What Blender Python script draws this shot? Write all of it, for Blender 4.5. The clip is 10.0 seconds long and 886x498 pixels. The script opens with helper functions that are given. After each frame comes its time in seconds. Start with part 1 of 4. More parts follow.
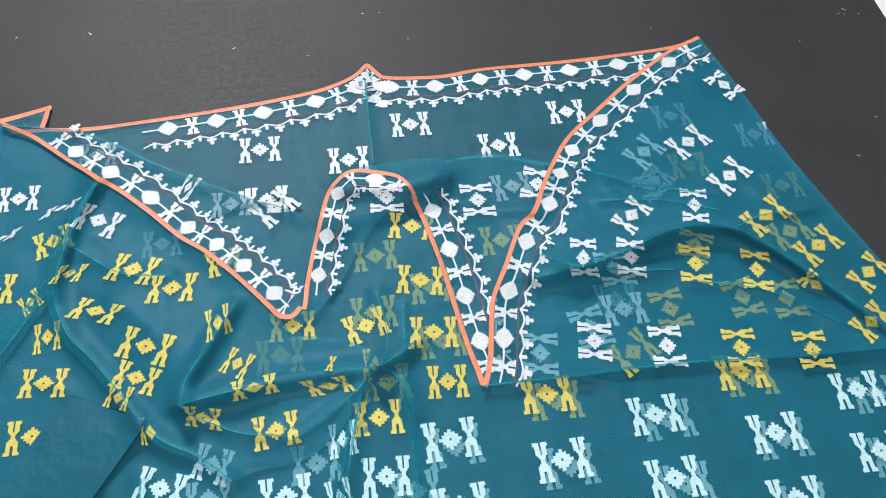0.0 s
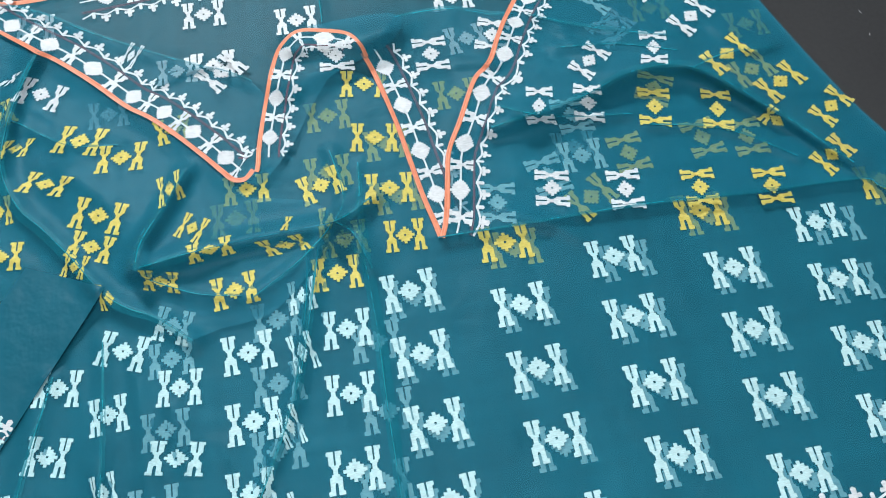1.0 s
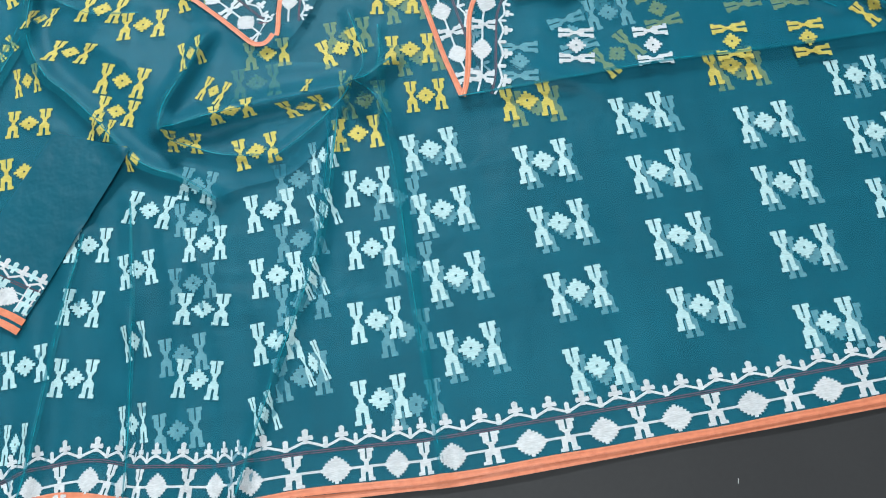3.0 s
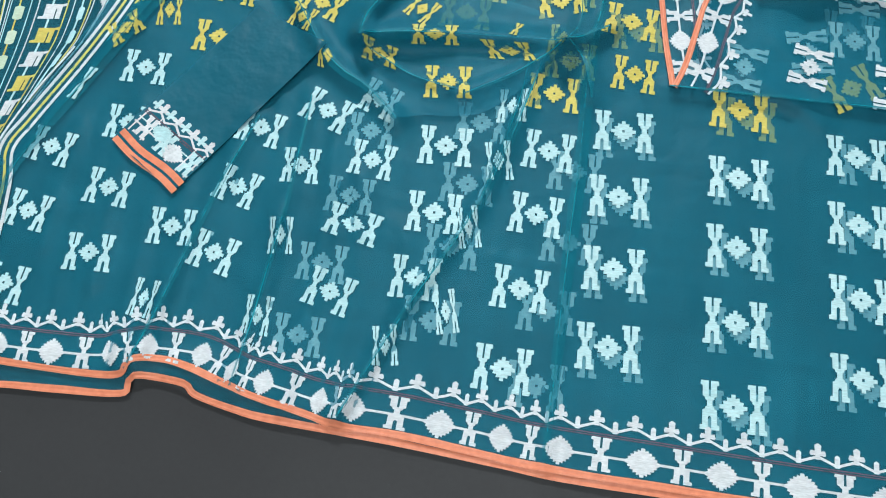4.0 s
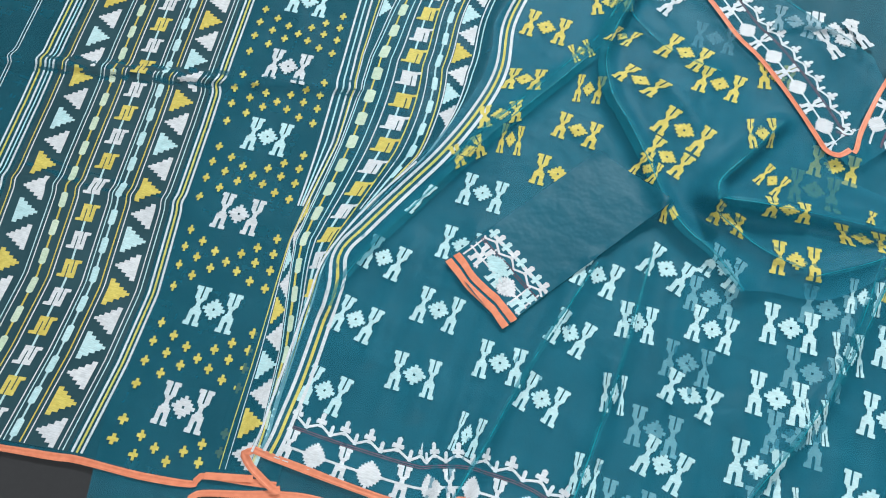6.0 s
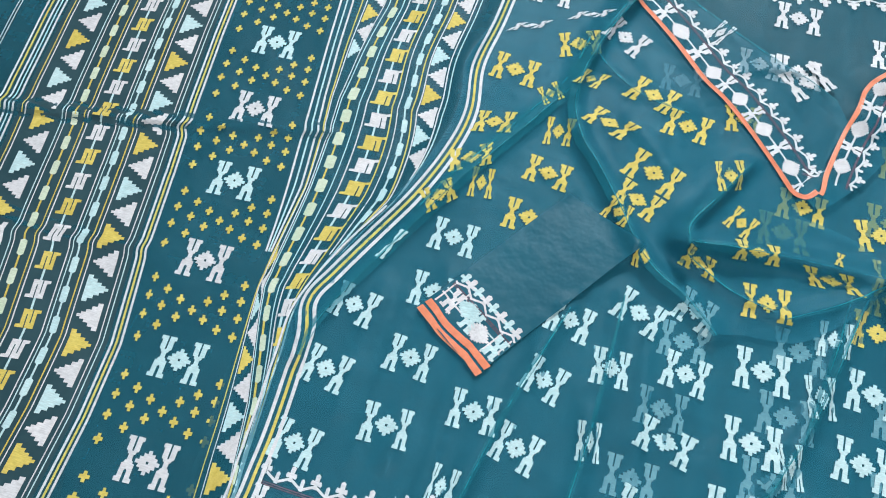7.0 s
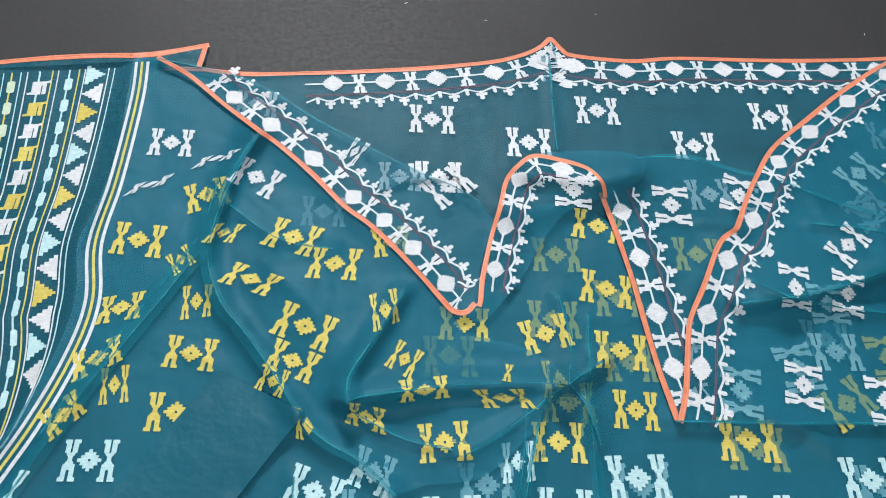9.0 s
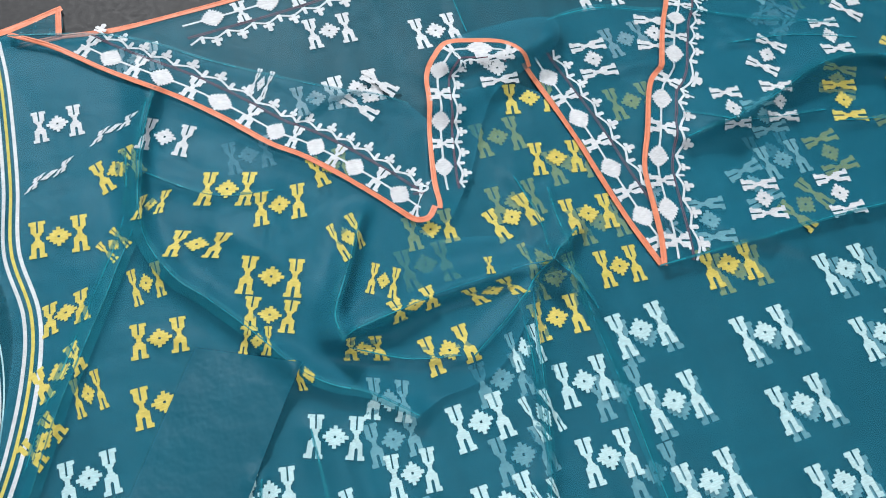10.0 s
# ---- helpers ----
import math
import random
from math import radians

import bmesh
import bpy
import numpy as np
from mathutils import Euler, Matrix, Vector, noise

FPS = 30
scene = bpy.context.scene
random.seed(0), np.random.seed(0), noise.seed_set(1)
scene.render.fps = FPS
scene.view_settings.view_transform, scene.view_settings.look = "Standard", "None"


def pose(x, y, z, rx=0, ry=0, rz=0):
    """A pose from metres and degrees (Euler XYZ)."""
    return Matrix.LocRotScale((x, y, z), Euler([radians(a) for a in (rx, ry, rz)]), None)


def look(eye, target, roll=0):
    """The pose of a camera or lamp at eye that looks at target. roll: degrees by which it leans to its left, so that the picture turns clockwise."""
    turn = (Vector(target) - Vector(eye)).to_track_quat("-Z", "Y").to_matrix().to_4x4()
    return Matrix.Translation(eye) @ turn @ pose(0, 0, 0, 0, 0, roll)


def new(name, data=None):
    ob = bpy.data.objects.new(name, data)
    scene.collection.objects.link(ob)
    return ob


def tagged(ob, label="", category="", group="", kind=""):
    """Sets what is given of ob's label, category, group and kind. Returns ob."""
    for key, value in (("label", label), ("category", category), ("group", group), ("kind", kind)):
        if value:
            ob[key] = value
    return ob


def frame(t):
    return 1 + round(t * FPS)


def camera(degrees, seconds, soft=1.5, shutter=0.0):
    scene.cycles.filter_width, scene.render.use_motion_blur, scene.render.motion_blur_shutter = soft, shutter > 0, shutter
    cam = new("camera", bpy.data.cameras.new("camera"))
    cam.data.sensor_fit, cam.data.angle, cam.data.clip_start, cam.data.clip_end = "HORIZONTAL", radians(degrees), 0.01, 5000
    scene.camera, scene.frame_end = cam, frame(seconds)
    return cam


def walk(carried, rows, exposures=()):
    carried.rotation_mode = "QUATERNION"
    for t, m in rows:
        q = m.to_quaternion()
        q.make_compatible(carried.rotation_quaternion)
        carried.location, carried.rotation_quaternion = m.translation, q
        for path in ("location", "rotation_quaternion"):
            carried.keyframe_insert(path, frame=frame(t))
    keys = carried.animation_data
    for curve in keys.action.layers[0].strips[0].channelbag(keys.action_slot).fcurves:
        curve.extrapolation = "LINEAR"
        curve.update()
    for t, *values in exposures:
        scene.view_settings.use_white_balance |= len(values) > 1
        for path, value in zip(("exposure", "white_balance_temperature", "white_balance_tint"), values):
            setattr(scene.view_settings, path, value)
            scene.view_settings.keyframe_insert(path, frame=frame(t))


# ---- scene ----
from mathutils import geometry as mathutils_geometry

cam = camera(56.8, 10.0, soft=1.0)
PATH = [
    (0, (-0.147, -0.106, 1.135), (0.125, 0.971, -0.529), 6.7),
    (0.3, (-0.11, -0.125, 1.131), (0.151, 0.932, -0.547), 5.3),
    (0.5, (-0.097, -0.147, 1.12), (0.149, 0.862, -0.589), 4.7),
    (0.7, (-0.085, -0.158, 1.108), (0.15, 0.79, -0.638), 4.0),
    (1, (-0.09, -0.169, 1.092), (0.157, 0.695, -0.695), 5.1),
    (1.3, (-0.094, -0.204, 1.068), (0.16, 0.622, -0.736), 4.6),
    (1.5, (-0.087, -0.214, 1.062), (0.158, 0.543, -0.773), 6.1),
    (1.8, (-0.081, -0.245, 1.057), (0.11, 0.513, -0.784), 2.7),
    (2, (-0.079, -0.26, 1.057), (0.072, 0.489, -0.791), -0.6),
    (2.2, (-0.064, -0.274, 1.057), (0.065, 0.479, -0.792), -3.6),
    (3.3, (-0.069, -0.268, 1.038), (-0.009, 0.455, -0.826), -2.1),
    (3.5, (-0.083, -0.252, 1.035), (-0.094, 0.446, -0.839), -2.4),
    (4, (-0.157, -0.238, 1.006), (-0.276, 0.403, -0.885), -2.9),
    (4.5, (-0.268, -0.235, 0.996), (-0.475, 0.406, -0.887), -4.3),
    (5, (-0.388, -0.235, 0.994), (-0.671, 0.473, -0.855), -7.9),
    (5.5, (-0.469, -0.235, 1.001), (-0.76, 0.518, -0.829), -5.2),
    (5.7, (-0.494, -0.235, 1.005), (-0.803, 0.541, -0.813), -4.1),
    (6.8, (-0.541, -0.21, 1.009), (-0.824, 0.649, -0.775), 0.7),
    (7, (-0.535, -0.204, 1.008), (-0.791, 0.677, -0.769), 1.2),
    (7.5, (-0.517, -0.167, 1.019), (-0.686, 0.787, -0.731), 3.8),
    (8, (-0.492, -0.11, 1.034), (-0.59, 0.983, -0.638), 5.4),
    (8.5, (-0.408, -0.042, 1.026), (-0.389, 1.039, -0.657), 6.2),
    (9, (-0.347, 0.015, 1.008), (-0.167, 1.053, -0.692), 10.3),
    (9.3, (-0.372, 0.018, 0.988), (-0.063, 0.997, -0.728), 9.9),
    (9.5, (-0.391, 0.017, 0.984), (-0.068, 0.946, -0.757), 7.6),
    (10, (-0.437, 0.041, 0.951), (-0.004, 0.858, -0.823), 10.7),
]
walk(cam, [(t, look(eye, target, roll)) for t, eye, target, roll in PATH],
     [(0.0, 0.16, 6500, 10), (1.5, 0.11, 6280, 4), (5.5, 0.03, 6280, 3), (6.8, 0.05, 6500, 11), (8.5, 0.02, 6500, 10), (10.0, 0.01, 6500, 10)])


# ---- world and light ----
world = bpy.data.worlds.new("room_air")
scene.world = world
world.use_nodes = True
world.node_tree.nodes["Background"].inputs[0].default_value = (0.80, 0.90, 1.0, 1)
world.node_tree.nodes["Background"].inputs[1].default_value = 0.08
LAMP_POWER = 73.0
scene.view_settings.exposure = 0.0


# ---- materials ----
def material(name):
    m = bpy.data.materials.new(name)
    m.use_nodes = True
    nt = m.node_tree
    for n in list(nt.nodes):
        nt.nodes.remove(n)
    return m, nt, nt.nodes.new("ShaderNodeOutputMaterial")


def node(nt, kind, **values):
    n = nt.nodes.new(kind)
    for key, value in values.items():
        n.inputs[key.replace("_", " ")].default_value = value
    return n


def noise_tex(nt, scale, detail=4.0, stretch=(1, 1, 1), turn=0.0):
    tc = nt.nodes.new("ShaderNodeTexCoord")
    mp = nt.nodes.new("ShaderNodeMapping")
    mp.inputs["Scale"].default_value = stretch
    mp.inputs["Rotation"].default_value = (0, 0, turn)
    nt.links.new(tc.outputs["Object"], mp.inputs["Vector"])
    n = node(nt, "ShaderNodeTexNoise", Scale=scale, Detail=detail)
    nt.links.new(mp.outputs[0], n.inputs["Vector"])
    return n.outputs["Fac"]


def ramp(nt, fac, low, high, a=0.3, b=0.7):
    r = nt.nodes.new("ShaderNodeValToRGB")
    r.color_ramp.elements[0].position, r.color_ramp.elements[1].position = a, b
    r.color_ramp.elements[0].color, r.color_ramp.elements[1].color = (*low, 1), (*high, 1)
    nt.links.new(fac, r.inputs[0])
    return r.outputs[0]


def spread(nt, fac, low, high, a=0.3, b=0.7):
    r = nt.nodes.new("ShaderNodeMapRange")
    r.inputs["From Min"].default_value, r.inputs["From Max"].default_value = a, b
    r.inputs["To Min"].default_value, r.inputs["To Max"].default_value = low, high
    nt.links.new(fac, r.inputs["Value"])
    return r.outputs[0]


def bump(nt, height, strength, distance):
    b = node(nt, "ShaderNodeBump", Strength=strength, Distance=distance)
    nt.links.new(height, b.inputs["Height"])
    return b.outputs[0]


def sheer_cloth(name, low, high, cover_low, cover_high):
    """Fine see-through voile: threads that scatter light, and the gaps between them."""
    m, nt, out = material(name)
    warp = noise_tex(nt, 60, 5, (1, 0.03, 1))
    weft = noise_tex(nt, 60, 5, (0.03, 1, 1))
    add = nt.nodes.new("ShaderNodeMath")
    add.operation = "ADD"
    nt.links.new(warp, add.inputs[0]), nt.links.new(weft, add.inputs[1])
    half = nt.nodes.new("ShaderNodeMath")
    half.operation = "MULTIPLY"
    half.inputs[1].default_value = 0.5
    nt.links.new(add.outputs[0], half.inputs[0])
    cloud = noise_tex(nt, 7, 3)
    colour = ramp(nt, cloud, low, high, 0.35, 0.65)
    crumple = bump(nt, noise_tex(nt, 12, 4), 0.7, 0.013)
    weave = node(nt, "ShaderNodeBump", Strength=0.35, Distance=0.0012)
    nt.links.new(half.outputs[0], weave.inputs["Height"]), nt.links.new(crumple, weave.inputs["Normal"])
    nrm = weave.outputs[0]
    thread = node(nt, "ShaderNodeBsdfPrincipled", Roughness=0.52, Sheen_Weight=0.12, Sheen_Roughness=0.4)
    thread.inputs["Sheen Tint"].default_value = (0.6, 0.85, 0.88, 1)
    thread.inputs["Specular IOR Level"].default_value = 0.28
    nt.links.new(colour, thread.inputs["Base Color"]), nt.links.new(nrm, thread.inputs["Normal"])
    through_light = nt.nodes.new("ShaderNodeBsdfTranslucent")
    nt.links.new(colour, through_light.inputs["Color"])
    body = nt.nodes.new("ShaderNodeMixShader")
    body.inputs[0].default_value = 0.18
    nt.links.new(thread.outputs[0], body.inputs[1]), nt.links.new(through_light.outputs[0], body.inputs[2])
    gap = nt.nodes.new("ShaderNodeBsdfTransparent")
    gap.inputs[0].default_value = (0.86, 0.96, 0.98, 1)
    mix = nt.nodes.new("ShaderNodeMixShader")
    nt.links.new(spread(nt, half.outputs[0], cover_low, cover_high, 0.35, 0.65), mix.inputs[0])
    nt.links.new(gap.outputs[0], mix.inputs[1]), nt.links.new(body.outputs[0], mix.inputs[2])
    nt.links.new(mix.outputs[0], out.inputs[0])
    return m


def thread_work(name, low, high, rough=0.7, cover=1.0, fine=900.0):
    """Dense woven-in thread: ribbed, with slightly uneven dye."""
    m, nt, out = material(name)
    ribs = noise_tex(nt, fine, 2, (0.15, 1, 1))
    patch = noise_tex(nt, 120, 4)
    obj = nt.nodes.new("ShaderNodeObjectInfo")
    mixed = nt.nodes.new("ShaderNodeMath")
    mixed.operation = "MULTIPLY_ADD"
    mixed.inputs[1].default_value = 0.25
    nt.links.new(obj.outputs["Random"], mixed.inputs[0]), nt.links.new(patch, mixed.inputs[2])
    p = node(nt, "ShaderNodeBsdfPrincipled", Roughness=rough, Sheen_Weight=0.15)
    p.inputs["Specular IOR Level"].default_value = 0.3
    nt.links.new(ramp(nt, mixed.outputs[0], low, high, 0.35, 0.85), p.inputs["Base Color"])
    nt.links.new(bump(nt, ribs, 0.5, 0.0006), p.inputs["Normal"])
    if cover < 1:
        gap = nt.nodes.new("ShaderNodeBsdfTransparent")
        mix = nt.nodes.new("ShaderNodeMixShader")
        nt.links.new(spread(nt, ribs, cover - 0.12, cover + 0.12), mix.inputs[0])
        nt.links.new(gap.outputs[0], mix.inputs[1]), nt.links.new(p.outputs[0], mix.inputs[2])
        nt.links.new(mix.outputs[0], out.inputs[0])
    else:
        nt.links.new(p.outputs[0], out.inputs[0])
    return m


VOILE = sheer_cloth("teal_voile", (0.014, 0.200, 0.296), (0.018, 0.232, 0.338), 0.37, 0.49)
DENSE = sheer_cloth("teal_cotton_voile", (0.009, 0.118, 0.172), (0.012, 0.136, 0.196), 0.62, 0.74)
SOLID = sheer_cloth("folded_teal_voile", (0.006, 0.112, 0.170), (0.008, 0.130, 0.194), 0.92, 0.97)
FOLDED = sheer_cloth("doubled_teal_voile", (0.010, 0.225, 0.310), (0.014, 0.260, 0.350), 0.30, 0.56)
# denser, paler teal for crease lines: their highlight is painted into the colour
CREASE_SHINE = sheer_cloth("crease_highlight_teal", (0.020, 0.330, 0.400), (0.030, 0.390, 0.460), 0.30, 0.72)
SLATE = sheer_cloth("slate_teal_weave", (0.030, 0.084, 0.104), (0.038, 0.098, 0.120), 0.80, 0.90)
WHITE = thread_work("white_thread", (0.57, 0.59, 0.62), (0.73, 0.745, 0.77), cover=0.90)
PALE = thread_work("pale_blue_thread", (0.43, 0.66, 0.70), (0.56, 0.77, 0.80), cover=0.88)
YELLOW = thread_work("yellow_thread", (0.58, 0.46, 0.085), (0.72, 0.60, 0.150), cover=0.88)
LIME = thread_work("pale_green_thread", (0.50, 0.62, 0.46), (0.62, 0.72, 0.58), cover=0.9)
MAROON = thread_work("maroon_thread", (0.16, 0.07, 0.10), (0.24, 0.10, 0.13), cover=0.75)
ORANGE = thread_work("orange_satin_binding", (0.62, 0.180, 0.095), (0.76, 0.260, 0.145), rough=0.45, fine=500.0)
LINT = thread_work("white_lint", (0.5, 0.5, 0.5), (0.7, 0.7, 0.7))


def plain(name, low, high, scale, rough_low, rough_high, relief, spec=0.4):
    m, nt, out = material(name)
    big, small = noise_tex(nt, scale, 5), noise_tex(nt, scale * 40, 4)
    p = node(nt, "ShaderNodeBsdfPrincipled")
    p.inputs["Specular IOR Level"].default_value = spec
    nt.links.new(ramp(nt, big, low, high), p.inputs["Base Color"])
    nt.links.new(spread(nt, small, rough_low, rough_high), p.inputs["Roughness"])
    nt.links.new(bump(nt, small, relief, 0.0008), p.inputs["Normal"])
    nt.links.new(p.outputs[0], out.inputs[0])
    return m


MAT = plain("dark_grey_vinyl", (0.029, 0.029, 0.031), (0.039, 0.039, 0.041), 3, 0.50, 0.66, 0.25, 0.22)
FLOOR = plain("white_floor_tile", (0.74, 0.74, 0.73), (0.80, 0.80, 0.79), 2, 0.2, 0.3, 0.05)
PAINT = plain("grey_wall_paint", (0.42, 0.43, 0.44), (0.48, 0.48, 0.48), 2, 0.8, 0.9, 0.1)


# ---- curves, relief and building helpers ----
def smooth(points, step=0.006):
    """A rounded line through the points, at even steps."""
    p = np.array([points[0], *points, points[-1]], float)
    out = []
    for i in range(1, len(p) - 2):
        a, b, c, d = p[i - 1], p[i], p[i + 1], p[i + 2]
        for s in np.linspace(0, 1, max(2, int(np.linalg.norm(c - b) / 0.003)), endpoint=False):
            out.append(0.5 * (2 * b + (c - a) * s + (2 * a - 5 * b + 4 * c - d) * s * s + (3 * b - a - 3 * c + d) * s ** 3))
    out = np.array(out + [p[-1]])
    run = np.r_[0, np.cumsum(np.linalg.norm(np.diff(out, axis=0), axis=1))]
    even = np.linspace(0, run[-1], max(2, int(run[-1] / step) + 1))
    return np.c_[np.interp(even, run, out[:, 0]), np.interp(even, run, out[:, 1])]


class Line:
    """A smooth line on the cloth: a point at a run along it and an offset to its left."""

    def __init__(self, points):
        self.p = smooth(points, 0.003)
        self.run = np.r_[0, np.cumsum(np.linalg.norm(np.diff(self.p, axis=0), axis=1))]
        way = np.gradient(self.p, axis=0)
        k = np.ones(9) / 9
        way = np.c_[np.convolve(np.pad(way[:, 0], 4, "edge"), k, "valid"), np.convolve(np.pad(way[:, 1], 4, "edge"), k, "valid")]
        self.n = np.c_[-way[:, 1], way[:, 0]] / np.linalg.norm(way, axis=1)[:, None]
        self.length = self.run[-1]

    def at(self, a, b):
        a, b = np.asarray(a, float), np.asarray(b, float)
        i = [np.interp(a, self.run, v) for v in (self.p[:, 0], self.p[:, 1], self.n[:, 0], self.n[:, 1])]
        return np.stack([i[0] + i[2] * b, i[1] + i[3] * b], axis=-1)


FOLDS = []


def fold(points, height, width, sharp=1.0):
    FOLDS.append((smooth(points, 0.015), height, width, sharp))


def relief(xy):
    """The height of the lowest cloth over the mat."""
    xy = np.asarray(xy, float).reshape(-1, 2)
    z = 0.0016 * (1 + np.sin(xy[:, 0] * 17 + 2 * np.sin(xy[:, 1] * 9)) * np.sin(xy[:, 1] * 13 + 1.7 * np.sin(xy[:, 0] * 7)))
    for line, height, width, sharp in FOLDS:
        near = np.full(len(xy), 9.0)
        close = ((xy > line.min(0) - 4 * width) & (xy < line.max(0) + 4 * width)).all(1)
        if not close.any():
            continue
        q = xy[close]
        d = np.full(len(q), 9.0)
        for a, b in zip(line[:-1], line[1:]):
            ab = b - a
            s = np.clip(((q - a) @ ab) / (ab @ ab), 0, 1)
            d = np.minimum(d, np.linalg.norm(q - a - s[:, None] * ab, axis=1))
        near[close] = d
        z = z + height * np.exp(-(near / width) ** 2 * 0.5)
    return z


STEP = 0.0016


def level(xy, layer):
    return relief(xy) + 0.0012 + STEP * layer


MIDST, REACH = np.array((-0.25, -0.13)), 1.02


def mesh_object(name, verts, faces, mat, parent=None, label="", soft=False, crease=0):
    verts = np.array(verts, float)
    verts[:, :2] += (MIDST - verts[:, :2]) * ((verts[:, 2:] - 0.004) / REACH)  # cloth that rises draws in towards the middle
    me = bpy.data.meshes.new(name)
    me.from_pydata([tuple(map(float, v)) for v in verts], [], [tuple(map(int, f)) for f in faces])
    me.materials.append(mat)
    if soft:
        me.shade_smooth()
        if crease:
            me.set_sharp_from_angle(angle=radians(crease))
    ob = new(name, me)
    if parent:
        ob.parent = parent
    if label:
        tagged(ob, label)
    return ob


def part(name, bm, mat, parent, label=""):
    me = bpy.data.meshes.new(name)
    bm.to_mesh(me)
    bm.free()
    me.materials.append(mat)
    ob = new(name, me)
    ob.parent = parent
    if label:
        tagged(ob, label)
    return ob


def inside(q, poly):
    x, y = q[:, 0], q[:, 1]
    hit = np.zeros(len(q), bool)
    j = len(poly) - 1
    for i in range(len(poly)):
        (xi, yi), (xj, yj) = poly[i], poly[j]
        if yi != yj:
            hit ^= ((yi > y) != (yj > y)) & (x < (xj - xi) * (y - yi) / (yj - yi) + xi)
        j = i
    return hit


def sheet(name, outline, layer, mat, parent, label="", grid=0.009, extra=None):
    """One layer of cloth with that outline, lying over the relief."""
    poly = np.array(outline)
    keep = [0]
    for i in range(1, len(poly)):
        if np.linalg.norm(poly[i] - poly[keep[-1]]) > 0.002:
            keep.append(i)
    if np.linalg.norm(poly[keep[-1]] - poly[keep[0]]) < 0.002:
        keep.pop()
    poly = poly[keep]
    lo, hi = poly.min(0), poly.max(0)
    gx, gy = np.meshgrid(np.arange(lo[0], hi[0], grid), np.arange(lo[1], hi[1], grid))
    q = np.c_[gx.ravel(), gy.ravel()] + np.random.default_rng(3).uniform(-0.15, 0.15, (gx.size, 2)) * grid
    q = q[inside(q, poly)]
    pts = [Vector(v) for v in np.r_[poly, q]]
    ring = [(i, (i + 1) % len(poly)) for i in range(len(poly))]
    vs, _, fs, *_ = mathutils_geometry.delaunay_2d_cdt(pts, ring, [], 1, 1e-6)
    xy = np.array([v[:] for v in vs])
    z = level(xy, layer)
    if extra is not None:
        z = z + extra(xy)
    return mesh_object(name, np.c_[xy, z], fs, mat, parent, label, soft=True)


def flat_shape(name, outlines, mat, parent, place, layer, thick=0.0007, label=""):
    """Woven shapes, each an outline in its own plane, laid by place() on the cloth and raised by their thread."""
    verts, faces = [], []
    for o in outlines:
        o = np.array(o, float)
        ring = []
        for p, q in zip(o, np.roll(o, -1, axis=0)):
            n = max(1, int(np.linalg.norm(q - p) / 0.005))
            ring += [p + (q - p) * i / n for i in range(n)]
        ring = np.array(ring)
        lo, hi = ring.min(0), ring.max(0)
        gx, gy = np.meshgrid(np.arange(lo[0] + 0.003, hi[0], 0.005), np.arange(lo[1] + 0.003, hi[1], 0.005))
        grid = np.c_[gx.ravel(), gy.ravel()]
        grid = grid[inside(grid, ring)] if len(grid) else grid
        n, k = len(ring), len(verts)
        vs, _, fs, *_ = mathutils_geometry.delaunay_2d_cdt([Vector(v) for v in (*ring, *grid)], [(i, (i + 1) % n) for i in range(n)], [], 1, 1e-7)
        flat = place(np.array([v[:] for v in vs]))
        z = level(flat, layer)
        faces += [tuple(k + i for i in f) for f in fs]
        verts += [(*p, h + thick) for p, h in zip(flat, z)]
        k2 = len(verts)
        rim = place(ring)
        zr = level(rim, layer)
        verts += [(*p, h + thick) for p, h in zip(rim, zr)] + [(*p, h - 0.0002) for p, h in zip(rim, zr)]
        faces += [(k2 + i, k2 + n + i, k2 + n + (i + 1) % n, k2 + (i + 1) % n) for i in range(n)]
    return mesh_object(name, verts, faces, mat, parent, label)


def ribbon(name, a_points, width, mat, parent, layer, thick=0.0008, label="", lift=0.0, rise=((0, 1), (0.5, 1.1), (1, 1))):
    """A narrow band along a run of points, to the left of it."""
    p = np.asarray(a_points)
    way = np.gradient(p, axis=0)
    n = np.c_[-way[:, 1], way[:, 0]] / np.maximum(np.linalg.norm(way, axis=1), 1e-9)[:, None]
    w = width if np.ndim(width) else np.full(len(p), width)
    q = p + n * np.asarray(w)[:, None]
    zp, zq = level(p, layer) + lift, level(q, layer) + lift
    verts, faces = [], []
    for i in range(len(p)):
        verts.append((*p[i], zp[i] - 0.0003))
        for f, h in rise:
            verts.append((*(p[i] + (q[i] - p[i]) * f), zp[i] + (zq[i] - zp[i]) * f + thick * h))
        verts.append((*q[i], zq[i] - 0.0003))
    n = len(rise) + 2
    for i in range(len(p) - 1):
        for j in range(n - 1):
            k = n * i + j
            faces.append((k, k + n, k + n + 1, k + 1))
    return mesh_object(name, verts, faces, mat, parent, label, soft=True, crease=38)


# ---- woven patterns ----
def mirrored(half, axis):
    other = [(2 * axis - x, y) for x, y in reversed(half)]
    return half + other


# One standing figure, nine wide and eighteen high: forked head, waist, two legs with feet.
FIGURE = mirrored([(4.0, 12.2), (4.0, 18), (0.4, 18), (0.1, 16.4), (1.2, 16.2), (1.2, 12.2), (2.3, 11.9), (2.4, 11.0), (3.25, 10.7), (3.25, 8.6), (2.4, 8.3), (2.3, 7.5), (1.2, 7.2), (1.1, 1.9), (0, 1.7), (0, 0), (3.65, 0),
                   (3.7, 4.4), (4.15, 5.0)], 4.5)
